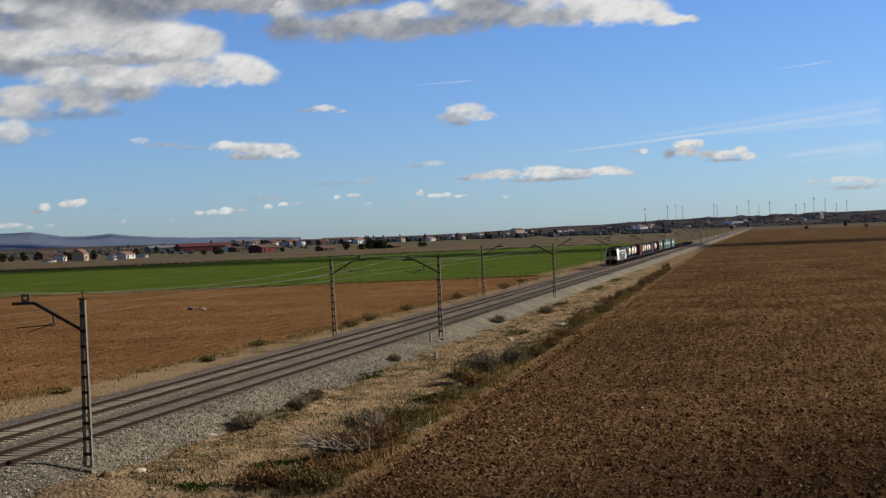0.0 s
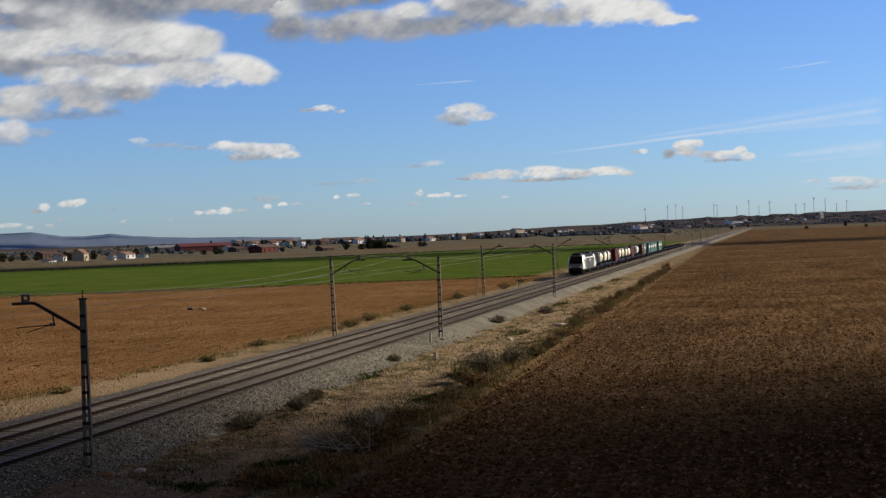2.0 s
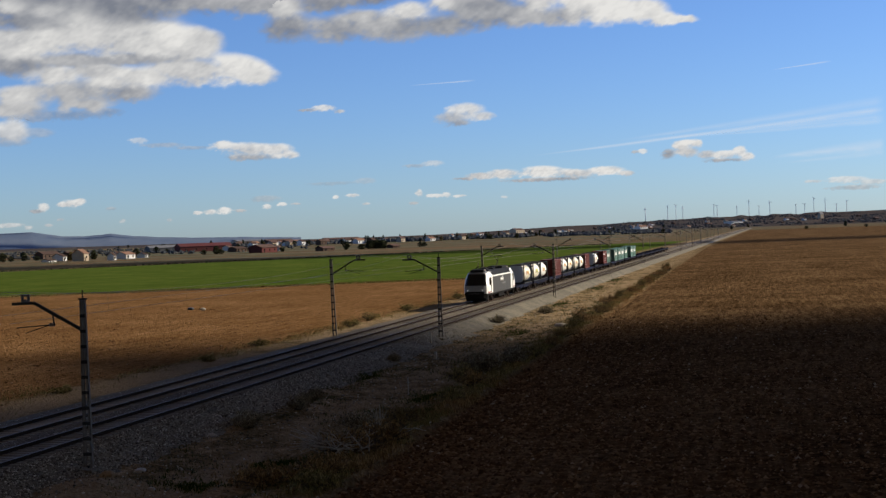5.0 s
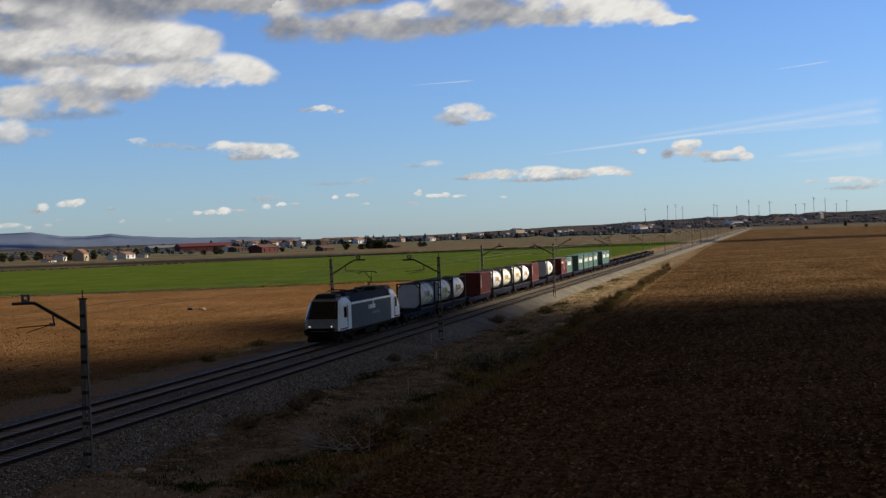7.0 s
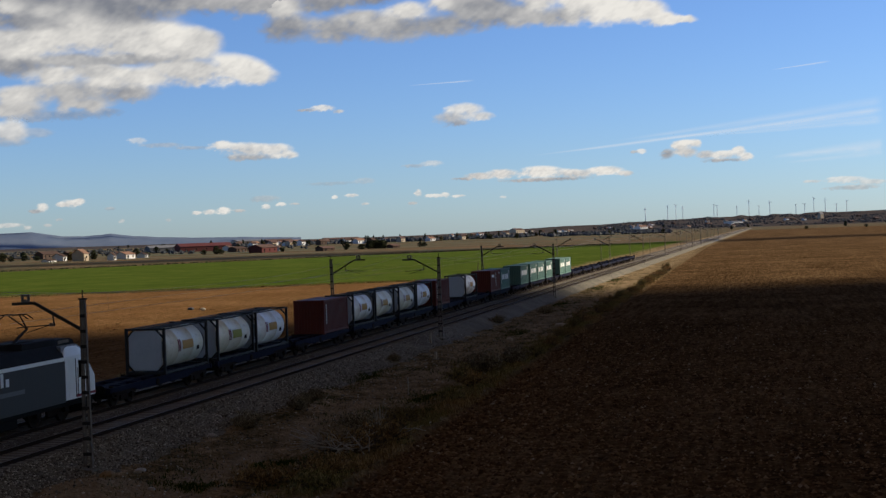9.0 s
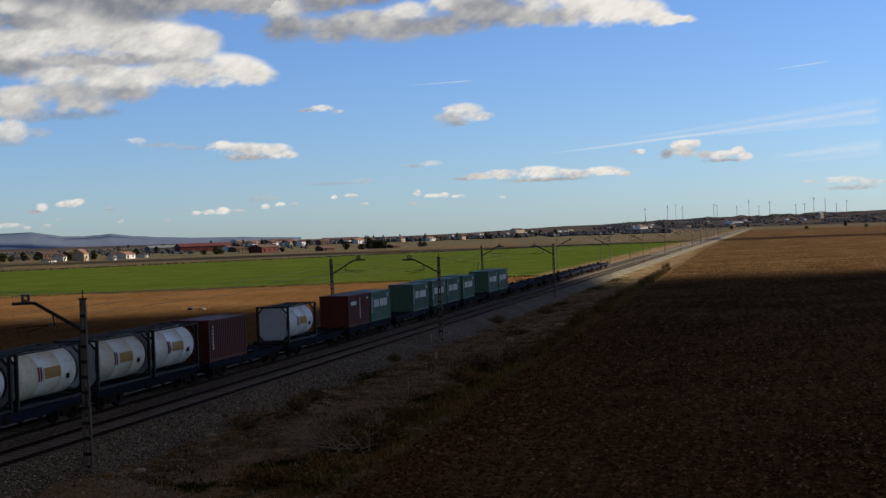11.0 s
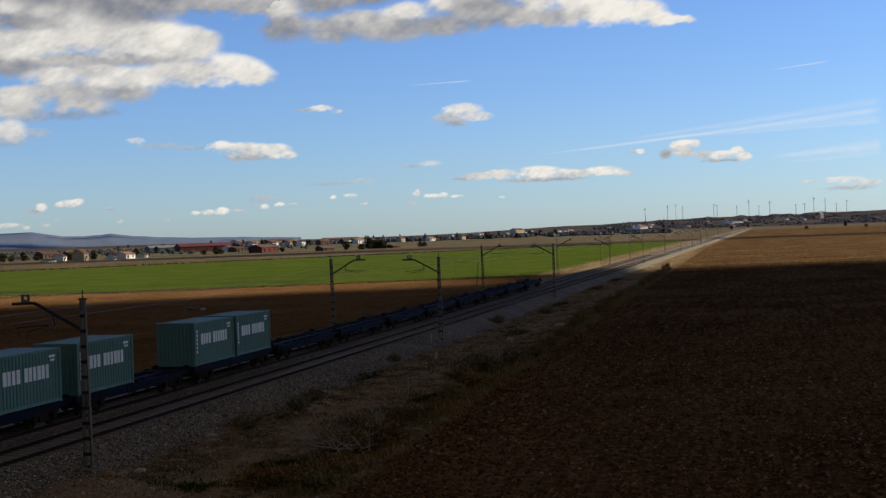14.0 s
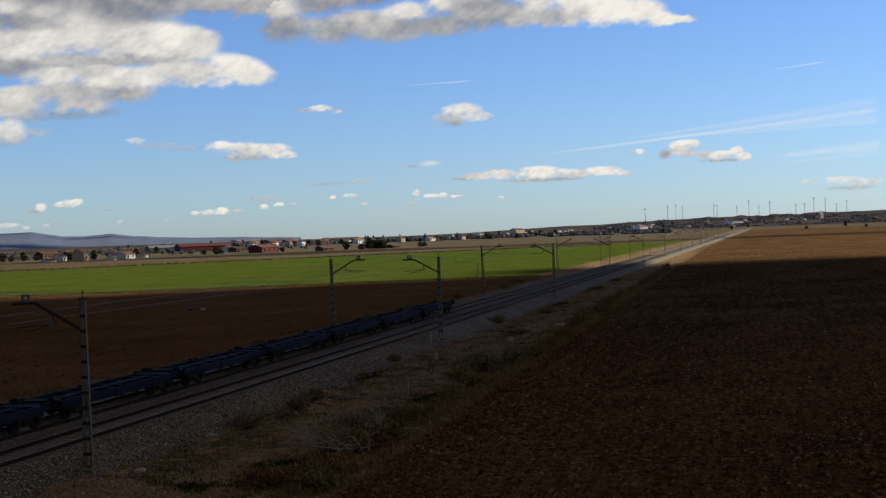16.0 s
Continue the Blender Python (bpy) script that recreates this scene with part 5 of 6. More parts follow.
house(-632, 1898, -0.8, 14.9, 16, 6.6, WALL_CREAM, TILE_ORANGE)
house(-583, 1950, 0.2, 54.7, 20, 6.7, WALL_CREAM, TILE_RED)
house(-147, 2049, 4.5, 16.9, 12, 5.1, WALL_WHITE, TILE_ORANGE)
house(-11, 2080, 8.7, 19.7, 20, 3.0, WALL_WHITE, SHED_ROOF)
house(-326, 2009, 4.8, 18.5, 14, 6.7, WALL_CREAM, TILE_RED)

house(-246, 855, -0.8, 11, 7, 3.2, BRICK_DARK, TILE_RED)
house(-217, 916, -0.8, 7, 6, 2.7, BRICK_DARK, TILE_RED)
# the small town on the rise ahead
for _i in range(82):
    _az = rng.uniform(-22.5, -12.5) if _i < 34 else rng.uniform(-13.0, -6.0) if _i < 58 else rng.uniform(-5.5, 4.5)
    _d = rng.uniform(1550, 2000) if _i < 34 else rng.uniform(2700, 3200) if _i < 58 else rng.uniform(2500, 3300)
    _x, _y = EYE[0] + _d * math.sin(radians(_az)), _d * math.cos(radians(_az))
    house(_x, _y, hill(_x, _y), rng.uniform(6, 13) if _i < 34 else rng.uniform(5, 10), 8, rng.uniform(5.0, 7.2) if _i < 34 else rng.uniform(4.0, 5.8), (WALL_WHITE, WALL_CREAM, BRICK_DARK, WALL_WHITE, BRICK_DARK)[_i % 5], (TILE_DARK, TILE_RED, TILE_DARK, TILE_RED, TILE_DARK, TILE_ORANGE)[_i % 6])
_t1 = house(EYE[0] + 3000 * math.sin(radians(2.05)), 3000, 12, 9, 9, 14, WALL_CREAM, SHED_ROOF)

LEAF_FAR = islands("dark_tree_leaf", [(0.0, (0.014, 0.017, 0.01)), (0.6, (0.032, 0.036, 0.018)), (1.0, (0.06, 0.06, 0.03))])
# LEAF_HAZE: leaf colours paled and blued to stand in for distance haze
LEAF_HAZE = islands("haze_tinted_leaf", [(0.0, (0.034, 0.038, 0.042)), (0.6, (0.058, 0.062, 0.062)), (1.0, (0.090, 0.088, 0.080))])
LEAF_GOLD = islands("autumn_tree_leaf", [(0.0, (0.03, 0.025, 0.01)), (0.6, (0.07, 0.055, 0.02)), (1.0, (0.11, 0.085, 0.03))])
BARK = surface("tree_bark", (0.03, 0.022, 0.016), (0.06, 0.045, 0.034), 0.95, 0, 2, 12, 0.3)


def make_tree(h, spread, leaf, label, tall=False):
    """A tapered trunk with limbs and a crown of loose leaf clumps."""
    tree = thing("tree", label, "tree", "trees of the village")
    tr = Shape().tube((0, 0, -0.5), (0.1, 0, h * 0.45), 0.035 * h, 0.02 * h, 7)
    tips = []
    for i in range(9):
        a = i * 2.4
        tip = (spread * 0.6 * math.cos(a), spread * 0.6 * math.sin(a), h * (0.5 + 0.04 * i))
        tr.tube((0.1, 0, h * (0.3 + 0.02 * i)), tip, 0.014 * h, 0.005 * h, 5)
        tips.append(tip)
    part("trunk", tr, BARK, tree)
    n = 260
    a, u, v = rng.uniform(0, 6.28, n), rng.uniform(0.2, 1, n) ** 0.5, rng.uniform(0, 1, n)
    prof = np.sin(np.clip(v * 0.92 + 0.08, 0, 1) * np.pi) ** 0.6
    lump = 1 + 0.3 * np.sin(a * 3 + v * 7)
    xyz = np.stack([spread * u * prof * np.cos(a) * lump, spread * u * prof * np.sin(a) * lump, h * (0.06 + v * 0.94)], -1)
    cr = lumps("crown", xyz, rng.uniform(0.05, 0.11, n) * h * (0.7 if tall else 1), leaf, "", "", 0.75)
    del cr["kind"]
    cr.parent = tree
    return tree


TREES = [make_tree(5.6, 2.3, LEAF_FAR, "dark green broad tree near the farm buildings"), make_tree(9.0, 1.2, LEAF_FAR, "tall dark narrow tree on the skyline", True),
         make_tree(5.2, 2.2, LEAF_GOLD, "yellow-brown autumn tree near the farm buildings"), make_tree(3.4, 2.0, LEAF_FAR, "low dark round tree in the fields")]


def plant(kind, x, y):
    return copy_thing(TREES[kind], pose(x, y, hill(x, y), 0, 0, rng.uniform(0, 360)))


_first = [True] * 4
_spots = []
for _az, _d, _k in ((-28.2, 790, 2), (-28.6, 800, 2), (-27.7, 810, 0), (-25.2, 1150, 0), (-24.3, 1180, 0), (-24.0, 1190, 0), (-23.7, 1190, 0), (-24.8, 1160, 3), (-23.0, 1195, 1), (-21.9, 1010, 0), (-21.6, 1010, 3),
                    (-20.4, 880, 3), (-20.1, 880, 3), (-18.6, 870, 3), (-17.45, 862, 0), (-16.85, 866, 3), (-16.75, 868, 3), (-16.52, 872, 0), (-16.42, 864, 0), (-16.31, 872, 0), (-16.2, 866, 0), (-16.1, 874, 0), (-15.98, 866, 0), (-15.87, 870, 0), (-14.35, 900, 3), (-14.2, 905, 3), (-25.6, 830, 3), (-26.0, 835, 0),
                    (-20.8, 900, 0), (-23.3, 860, 3), (-22.8, 858, 0), (-22.6, 858, 3), (-29.9, 850, 3), (-30.4, 860, 0), (-30.9, 870, 3), (-31.2, 840, 0), (-16.3, 2200, 1), (-15.9, 2200, 1), (-15.2, 2150, 1), (-11.6, 2150, 1), (-11.5, 2160, 1),
                    (-10.0, 2150, 0), (-9.8, 2150, 1), (-9.7, 2160, 0), (-6.3, 2300, 1), (-6.1, 2300, 0)):
    _spots.append((_az, _d + (60 if _d < 1300 else 0), _k))
for _i in range(46):
    _spots.append((rng.uniform(-22, -8.5), rng.uniform(1600, 2100), (0, 0, 1, 0, 2)[_i % 5]))
for _i in range(40):
    _spots.append((rng.uniform(-31, 4.5), rng.uniform(1500, 2900), (0, 3, 3, 0, 3)[_i % 5]))
for _az, _d, _k in _spots:
    _x, _y = EYE[0] + _d * math.sin(radians(_az)), _d * math.cos(radians(_az))
    if _first[_k]:
        _first[_k] = False
        TREES[_k].matrix_basis = pose(_x, _y, hill(_x, _y))
    else:
        plant(_k, _x, _y)


def far_woods(name, az0, az1, d0, d1, n, low, high, leaf, label):
    az, d = rng.uniform(az0, az1, n), rng.uniform(d0, d1, n)
    k = np.array([noise.noise(Vector((a * 0.9, b * 0.004, 2.0))) for a, b in zip(az, d)]) > -0.12
    az, d = az[k], d[k]
    x, y = EYE[0] + d * np.sin(np.radians(az)), d * np.cos(np.radians(az))
    xyz = np.array([(a, b, hill(a, b)) for a, b in zip(x, y)])
    s = rng.uniform(low, high, len(x))
    xyz[:, 2] += s * 0.3
    return lumps(name, xyz, s, leaf, label, "woods", 0.9)


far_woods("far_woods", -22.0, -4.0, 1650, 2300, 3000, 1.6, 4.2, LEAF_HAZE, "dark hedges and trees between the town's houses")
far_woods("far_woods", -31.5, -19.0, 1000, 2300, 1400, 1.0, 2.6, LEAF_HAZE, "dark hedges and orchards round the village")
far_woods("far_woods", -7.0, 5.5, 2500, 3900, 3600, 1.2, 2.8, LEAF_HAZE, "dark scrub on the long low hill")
# dark hedge on the far side of the crop
_n = 900
_x = -300 + 250 * rng.uniform(0, 1, _n)
_y = 822 + 1.4 * _x + rng.normal(0, 1.2, _n)
lumps("hedge", on_land(_x, _y, 0.15), rng.uniform(0.25, 0.7, _n), LEAF_FAR, "low dark hedge along the far side of the crop", "hedge")

# the blue of distant haze is put into the mountain's colour
MOUNTAIN = surface("haze_tinted_mountain", (0.072, 0.100, 0.148), (0.122, 0.143, 0.175), 1.0, 0, 0.006, 0.03, 0)


def make_mountains():
    """A long table mountain on the horizon, three crests deep."""
    crest = [(-3300, 3420, 30), (-2900, 3760, 48), (-2431, 4060, 54), (-2347, 4110, 56), (-2300, 4137, 47), (-2261, 4159, 39), (-2197, 4193, 37), (-2123, 4232, 43), (-2065, 4261, 34), (-1982, 4301, 26), (-1862, 4355, 20), (-1721, 4414, 17), (-1500, 4500, 8)]
    pts = []
    for (a, b, c), (d, e, f) in zip(crest, crest[1:]):
        for i in range(6):
            u = i / 6
            pts.append((a + (d - a) * u, b + (e - b) * u, c + (f - c) * u + 1.3 * noise.noise(Vector((a + (d - a) * u, 0, 0)) * 0.03)))
    rings = []
    for i in range(9):
        u = i / 8
        ring = []
        for j, (x, y, z) in enumerate(pts):
            s = 1 - 0.085 * (1 - u)
            zz = -2 + (z + 2) * u ** 0.8 * (1 + 0.0 * (1 - u) * noise.noise(Vector((x * 0.02, u * 3, 1))))
            ring.append((34 + (x - 34) * s, y * s, zz))
        rings.append(ring)
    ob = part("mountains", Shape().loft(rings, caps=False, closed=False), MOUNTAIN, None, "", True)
    tagged(ob, "table mountains on the horizon, haze put into their blue colour", "mountain", kind="structure")


make_mountains()
TURBINE_WHITE = surface("turbine_grey_white", (0.46, 0.48, 0.51), (0.54, 0.56, 0.59), 0.6, 0, 0.1, 1, 0)


def make_turbine(x, y, z, turn):
    base = hill(x, y)
    t = thing("wind_turbine", "small grey wind turbine on the far hill", "wind turbine", "wind turbines on the hill", at=pose(x, y, base))
    h = max(25.0, z - base)
    part("tower", Shape().tube((0, 0, -2), (0, 0, h), 1.0, 0.6, 8), TURBINE_WHITE, t)
    part("nacelle", Shape().box(-1.1, 1.1, -2.6, 2.6, h - 0.6, h + 1.8, 0.4), TURBINE_WHITE, t)
    for i in range(3):
        a = radians(turn + 120 * i)
        part("blade", Shape().loft([[(-w * math.cos(a) + r * math.sin(a), -3, h + 0.6 + w * math.sin(a) + r * math.cos(a)), (w * math.cos(a) + r * math.sin(a), -3, h + 0.6 - w * math.sin(a) + r * math.cos(a)), (r * math.sin(a), -3.4, h + 0.6 + r * math.cos(a))] for r, w in ((0.5, 0.4), (2, 0.5), (7, 0.12))]), TURBINE_WHITE, t)


for _i, (_x, _y, _z) in enumerate([(-340, 4284, 60), (-272, 4289, 66), (-247, 4291, 68), (-226, 4292, 61), (-132, 4297, 66), (-122, 4297, 62), (-63, 4299, 58), (-27, 4300, 74), (3, 4300, 56), (35, 4300, 68), (112, 4299, 57), (138, 4299, 58), (165, 4298, 74), (198, 4297, 69), (230, 4296, 54), (260, 4294, 63)]):
    make_turbine(_x, _y, _z, _i * 37)


# ---- clouds ----
def value_noise(a, b, seed):
    """Smooth random field on number arrays."""
    def cell(i, j):
        h = np.sin(i * 127.1 + j * 311.7 + seed * 74.7) * 43758.5453
        return h - np.floor(h)
    i, j = np.floor(a), np.floor(b)
    u, v = a - i, b - j
    u, v = u * u * (3 - 2 * u), v * v * (3 - 2 * v)
    return (cell(i, j) * (1 - u) + cell(i + 1, j) * u) * (1 - v) + (cell(i, j + 1) * (1 - u) + cell(i + 1, j + 1) * u) * v


def cloud_noise(a, b, seed, octaves=5):
    total, amp, norm = 0.0, 1.0, 0.0
    for k in range(octaves):
        total = total + amp * value_noise(a * 2 ** k, b * 2 ** k, seed + k)
        norm += amp
        amp *= 0.55
    return total / norm


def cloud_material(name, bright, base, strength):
    """Glowing sky backdrop: thin parts let the sky through, tone paints lit heads and shaded bases."""
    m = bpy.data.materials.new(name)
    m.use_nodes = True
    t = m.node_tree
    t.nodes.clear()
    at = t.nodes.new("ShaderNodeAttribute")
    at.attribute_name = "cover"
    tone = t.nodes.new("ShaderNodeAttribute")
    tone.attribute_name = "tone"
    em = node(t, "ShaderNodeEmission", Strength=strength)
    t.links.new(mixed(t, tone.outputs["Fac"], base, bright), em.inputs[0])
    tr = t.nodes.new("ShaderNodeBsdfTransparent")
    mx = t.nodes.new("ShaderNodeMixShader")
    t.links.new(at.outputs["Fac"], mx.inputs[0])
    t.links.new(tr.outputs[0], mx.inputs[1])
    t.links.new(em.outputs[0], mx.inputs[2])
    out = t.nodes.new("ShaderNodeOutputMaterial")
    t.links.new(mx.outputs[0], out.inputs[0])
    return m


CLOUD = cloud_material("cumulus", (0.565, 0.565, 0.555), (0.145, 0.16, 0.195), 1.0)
CIRRUS = cloud_material("cirrus", (0.50, 0.54, 0.60), (0.45, 0.5, 0.56), 1.0)
SKY_CLOUDS = []
CLOUD_D = 4500.0


def sky_point(az, el, d):
    a, e = np.radians(az), np.radians(el)
    return np.stack([EYE[0] + d * np.sin(a) * np.cos(e), EYE[1] + d * np.cos(a) * np.cos(e), EYE[2] + d * np.sin(e)], -1)


def cloud_mesh(name, az, el, cover, tone, depth, material, keep=0.01):
    ny, nx = cover.shape
    pts = sky_point(az, el, CLOUD_D + 250 - depth)
    centre = sky_point(np.array(az.mean()), np.array(el.mean()), CLOUD_D)
    q = np.maximum(np.maximum(cover[:-1, :-1], cover[1:, :-1]), np.maximum(cover[:-1, 1:], cover[1:, 1:])) > keep
    jj, ii = np.nonzero(q)
    quads = np.stack([jj * nx + ii, jj * nx + ii + 1, (jj + 1) * nx + ii + 1, (jj + 1) * nx + ii], -1)
    used, inv = np.unique(quads, return_inverse=True)
    me = sheet(name, (pts.reshape(-1, 3)[used] - centre).tolist(), inv.reshape(-1, 4).tolist(), material, True)
    for key, val in (("cover", cover), ("tone", tone)):
        me.attributes.new(key, "FLOAT", "POINT").data.foreach_set("value", np.ascontiguousarray(val.reshape(-1)[used], dtype=np.float32))
    ob = new(name, me)
    ob.location = tuple(centre)
    SKY_CLOUDS.append(ob)
    return ob


def cloud(lobes, solid, label="white cumulus cloud with a grey base in the blue sky"):
    """Lobes: (azimuth, elevation, half width, half height) in degrees, and the tone from grey 0 to white 1."""
    seed = 3 + 7 * len(SKY_CLOUDS)
    l = np.array(lobes)
    a0, a1 = (l[:, 0] - 1.5 * l[:, 2]).min(), (l[:, 0] + 1.5 * l[:, 2]).max()
    e0, e1 = (l[:, 1] - 1.6 * l[:, 3]).min(), (l[:, 1] + 1.6 * l[:, 3]).max()
    small = float(np.median(l[:, 3]))
    st = 0.02 if small < 0.2 else 0.03 if small < 0.35 else 0.05
    az, el = np.meshgrid(np.arange(a0, a1, st * 1.3), np.arange(e0, e1, st))
    f = 0.75 / max(0.1, small)
    n1 = cloud_noise(az * f * 0.5, el * f * 0.9, seed, 4)
    n2 = cloud_noise(az * f * 1.2 + 9, el * f * 1.9, seed + 40, 5)
    n4 = cloud_noise(az * f * 3.0 + 2, el * f * 4.0 - 7, seed + 120, 4)
    wa, we = az + (n1 - 0.5) * 1.6 * small + (n2 - 0.5) * 0.8 * small, el + (n2 - 0.5) * 0.6 * small + (n4 - 0.5) * 0.2 * small
    total = np.full(az.shape, 1e-9)
    paint, rise, weight = np.zeros(az.shape), np.zeros(az.shape), np.full(az.shape, 1e-9)
    for x, y, rx, ry, tn in lobes:
        dy = (we - y) / ry
        di = 1 - ((wa - x) / rx) ** 2 - dy ** 2
        k = np.exp(np.clip(3.2 * di, -40, 3.2))
        paint, rise, weight = paint + k * tn, rise + k * np.clip(dy, -1.2, 1.2), weight + k
        total = total + np.exp(np.clip(2.6 * di, -60, 2.6))
    paint, rise, d = paint / weight, rise / weight, np.log(total) / 2.6
    # rounded heads end sharply, the bases fray
    body = d + (0.28 if len(lobes) > 12 else 0.15) + (n1 - 0.5) * 0.8 + (n2 - 0.5) * 0.7 + (n4 - 0.5) * 0.3
    cover = np.clip(body / np.clip(1.15 - 0.25 * rise - 0.3 * (paint - 0.5), 0.6, 1.6), 0, 1)
    cover = cover * cover * (3 - 2 * cover) * solid
    # light from the upper right and shade painted into the billows' tone
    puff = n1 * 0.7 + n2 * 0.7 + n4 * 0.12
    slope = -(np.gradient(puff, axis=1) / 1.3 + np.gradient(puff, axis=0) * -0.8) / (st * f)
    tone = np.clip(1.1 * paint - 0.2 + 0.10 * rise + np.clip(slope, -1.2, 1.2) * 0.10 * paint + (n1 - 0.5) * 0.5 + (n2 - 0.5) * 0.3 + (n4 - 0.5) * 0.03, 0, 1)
    depth = 160 * np.sqrt(np.clip(body, 0, 1.5)) * small + 60 * n2 * small
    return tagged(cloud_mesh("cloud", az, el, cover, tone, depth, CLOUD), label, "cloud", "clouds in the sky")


def streak(az0, el0, az1, el1, half, solid):
    seed = 200 + 3 * len(SKY_CLOUDS)
    u, v = np.meshgrid(np.linspace(0, 1, 160), np.linspace(-1.3, 1.3, 16))
    n = cloud_noise(u * 9, v * 1.5, seed)
    w = half * (0.25 + 0.75 * u)
    az, el = az0 + (az1 - az0) * u, el0 + (el1 - el0) * u + v * w
    k = np.clip(1 - np.abs(v + (n - 0.5) * 0.6), 0, 1) * np.clip(u * 5, 0, 1) * np.clip((1 - u) * 30 if az1 > 4 else (1 - u) * 5, 0, 1)
    cover = np.clip(k * (0.35 + 1.1 * n) * solid * 1.9, 0, 0.9)
    return tagged(cloud_mesh("cirrus_streak", az, el, cover, np.ones_like(n), 0 * n, CIRRUS, 0.004), "thin white high cirrus streak in the blue sky", "cloud", "cirrus streaks")


cloud([(-29.23, 9.37, 3.35, 1.01, 0.30), (-26.58, 9.52, 2.71, 1.02, 0.22), (-23.64, 9.75, 3.42, 0.55, 0.35), (-21.12, 9.69, 2.30, 0.60, 0.45), (-30.41, 9.44, 0.93, 0.36, 0.95), (-28.90, 9.33, 0.94, 0.40, 0.95), (-30.11, 8.83, 1.34, 0.36, 0.35), (-28.81, 8.76, 0.76, 0.22, 0.45), (-27.06, 8.41, 2.49, 1.00, 0.85), (-27.71, 8.98, 0.77, 0.59, 0.90), (-29.27, 8.18, 1.79, 0.81, 0.90), (-24.72, 8.18, 1.60, 0.82, 1.00), (-25.74, 7.96, 1.37, 0.68, 0.80), (-22.97, 8.07, 0.92, 0.64, 0.75), (-23.72, 7.65, 1.15, 0.41, 0.80), (-30.57, 7.99, 1.34, 0.67, 0.75), (-25.98, 7.42, 2.73, 0.23, 0.40), (-30.43, 7.20, 1.67, 0.49, 0.35), (-28.21, 7.38, 1.35, 0.27, 0.50), (-29.10, 6.80, 1.35, 0.45, 0.95), (-25.79, 6.65, 1.87, 0.50, 0.90), (-27.02, 6.43, 0.82, 0.27, 1.00), (-24.08, 6.99, 1.19, 0.46, 0.80), (-27.34, 7.02, 1.13, 0.36, 0.65), (-21.68, 6.96, 1.34, 0.65, 1.00), (-20.71, 6.81, 0.83, 0.42, 0.80), (-23.29, 6.85, 1.01, 0.51, 0.80), (-30.21, 6.04, 1.34, 0.40, 0.80), (-28.25, 6.12, 2.04, 0.54, 0.60), (-30.45, 5.46, 1.26, 0.40, 0.60), (-26.14, 6.08, 1.37, 0.37, 0.45), (-27.83, 5.62, 1.13, 0.27, 0.65)], 1.00)
cloud([(-28.50, 5.22, 2.04, 0.23, 0.30), (-27.06, 5.34, 0.91, 0.18, 0.30), (-29.82, 5.10, 0.68, 0.18, 0.40)], 0.55)
cloud([(-30.69, 4.71, 0.72, 0.49, 0.95), (-30.92, 4.44, 0.90, 0.36, 0.70)], 0.90)
cloud([(-29.66, 4.52, 0.77, 0.23, 0.50), (-30.71, 4.17, 0.90, 0.18, 0.40)], 0.45)
cloud([(-19.53, 8.62, 1.20, 0.69, 0.30), (-17.43, 8.53, 1.44, 0.60, 0.42), (-15.09, 8.52, 1.86, 0.63, 0.42), (-12.97, 8.57, 1.40, 0.49, 0.36), (-11.31, 8.90, 1.49, 0.58, 0.40), (-9.90, 8.84, 1.39, 0.46, 0.48), (-8.27, 8.72, 1.16, 0.37, 0.55), (-17.86, 9.68, 1.39, 0.46, 0.28), (-16.22, 9.79, 1.39, 0.35, 0.28), (-11.76, 9.42, 1.86, 0.46, 0.36), (-19.74, 9.42, 1.02, 0.51, 0.70), (-14.59, 9.19, 0.93, 0.42, 0.95), (-12.94, 9.46, 0.79, 0.30, 1.00), (-16.48, 9.01, 0.97, 0.32, 0.62), (-9.18, 9.40, 1.02, 0.37, 0.78), (-7.32, 9.04, 1.16, 0.65, 0.90), (-6.17, 8.85, 1.15, 0.60, 1.00), (-4.78, 8.77, 1.06, 0.57, 1.00), (-3.92, 8.41, 0.69, 0.30, 1.00), (-3.14, 8.36, 0.55, 0.18, 0.95), (-20.43, 9.45, 1.15, 0.32, 0.55)], 1.00)
cloud([(-22.36, 3.89, 0.56, 0.21, 1.00), (-21.33, 3.67, 1.12, 0.33, 0.80), (-20.17, 3.65, 0.84, 0.30, 0.95), (-19.60, 3.42, 0.47, 0.16, 0.90), (-21.34, 3.37, 1.35, 0.14, 0.50)], 0.95)
cloud([(-25.72, 4.16, 0.41, 0.14, 0.90), (-24.75, 3.96, 0.92, 0.12, 0.50), (-23.51, 3.82, 0.83, 0.09, 0.45)], 0.50)
cloud([(-12.24, 5.07, 0.89, 0.33, 0.95), (-12.86, 4.74, 0.80, 0.31, 0.60), (-11.54, 4.78, 0.61, 0.19, 0.90), (-12.59, 4.52, 0.61, 0.16, 0.42)], 0.90)
cloud([(-18.13, 5.32, 0.56, 0.16, 0.95), (-17.50, 5.18, 0.28, 0.09, 0.70), (-18.84, 5.26, 0.51, 0.07, 0.45)], 0.85)
cloud([(-11.76, 2.31, 0.61, 0.16, 0.70), (-10.82, 2.37, 0.71, 0.24, 0.90), (-9.18, 2.40, 1.08, 0.26, 1.00), (-7.78, 2.26, 0.94, 0.21, 0.80), (-6.49, 2.35, 0.84, 0.21, 1.00), (-5.64, 2.20, 0.33, 0.12, 0.80), (-8.95, 2.07, 1.97, 0.09, 0.42), (-12.43, 2.21, 0.47, 0.07, 0.45)], 1.00)
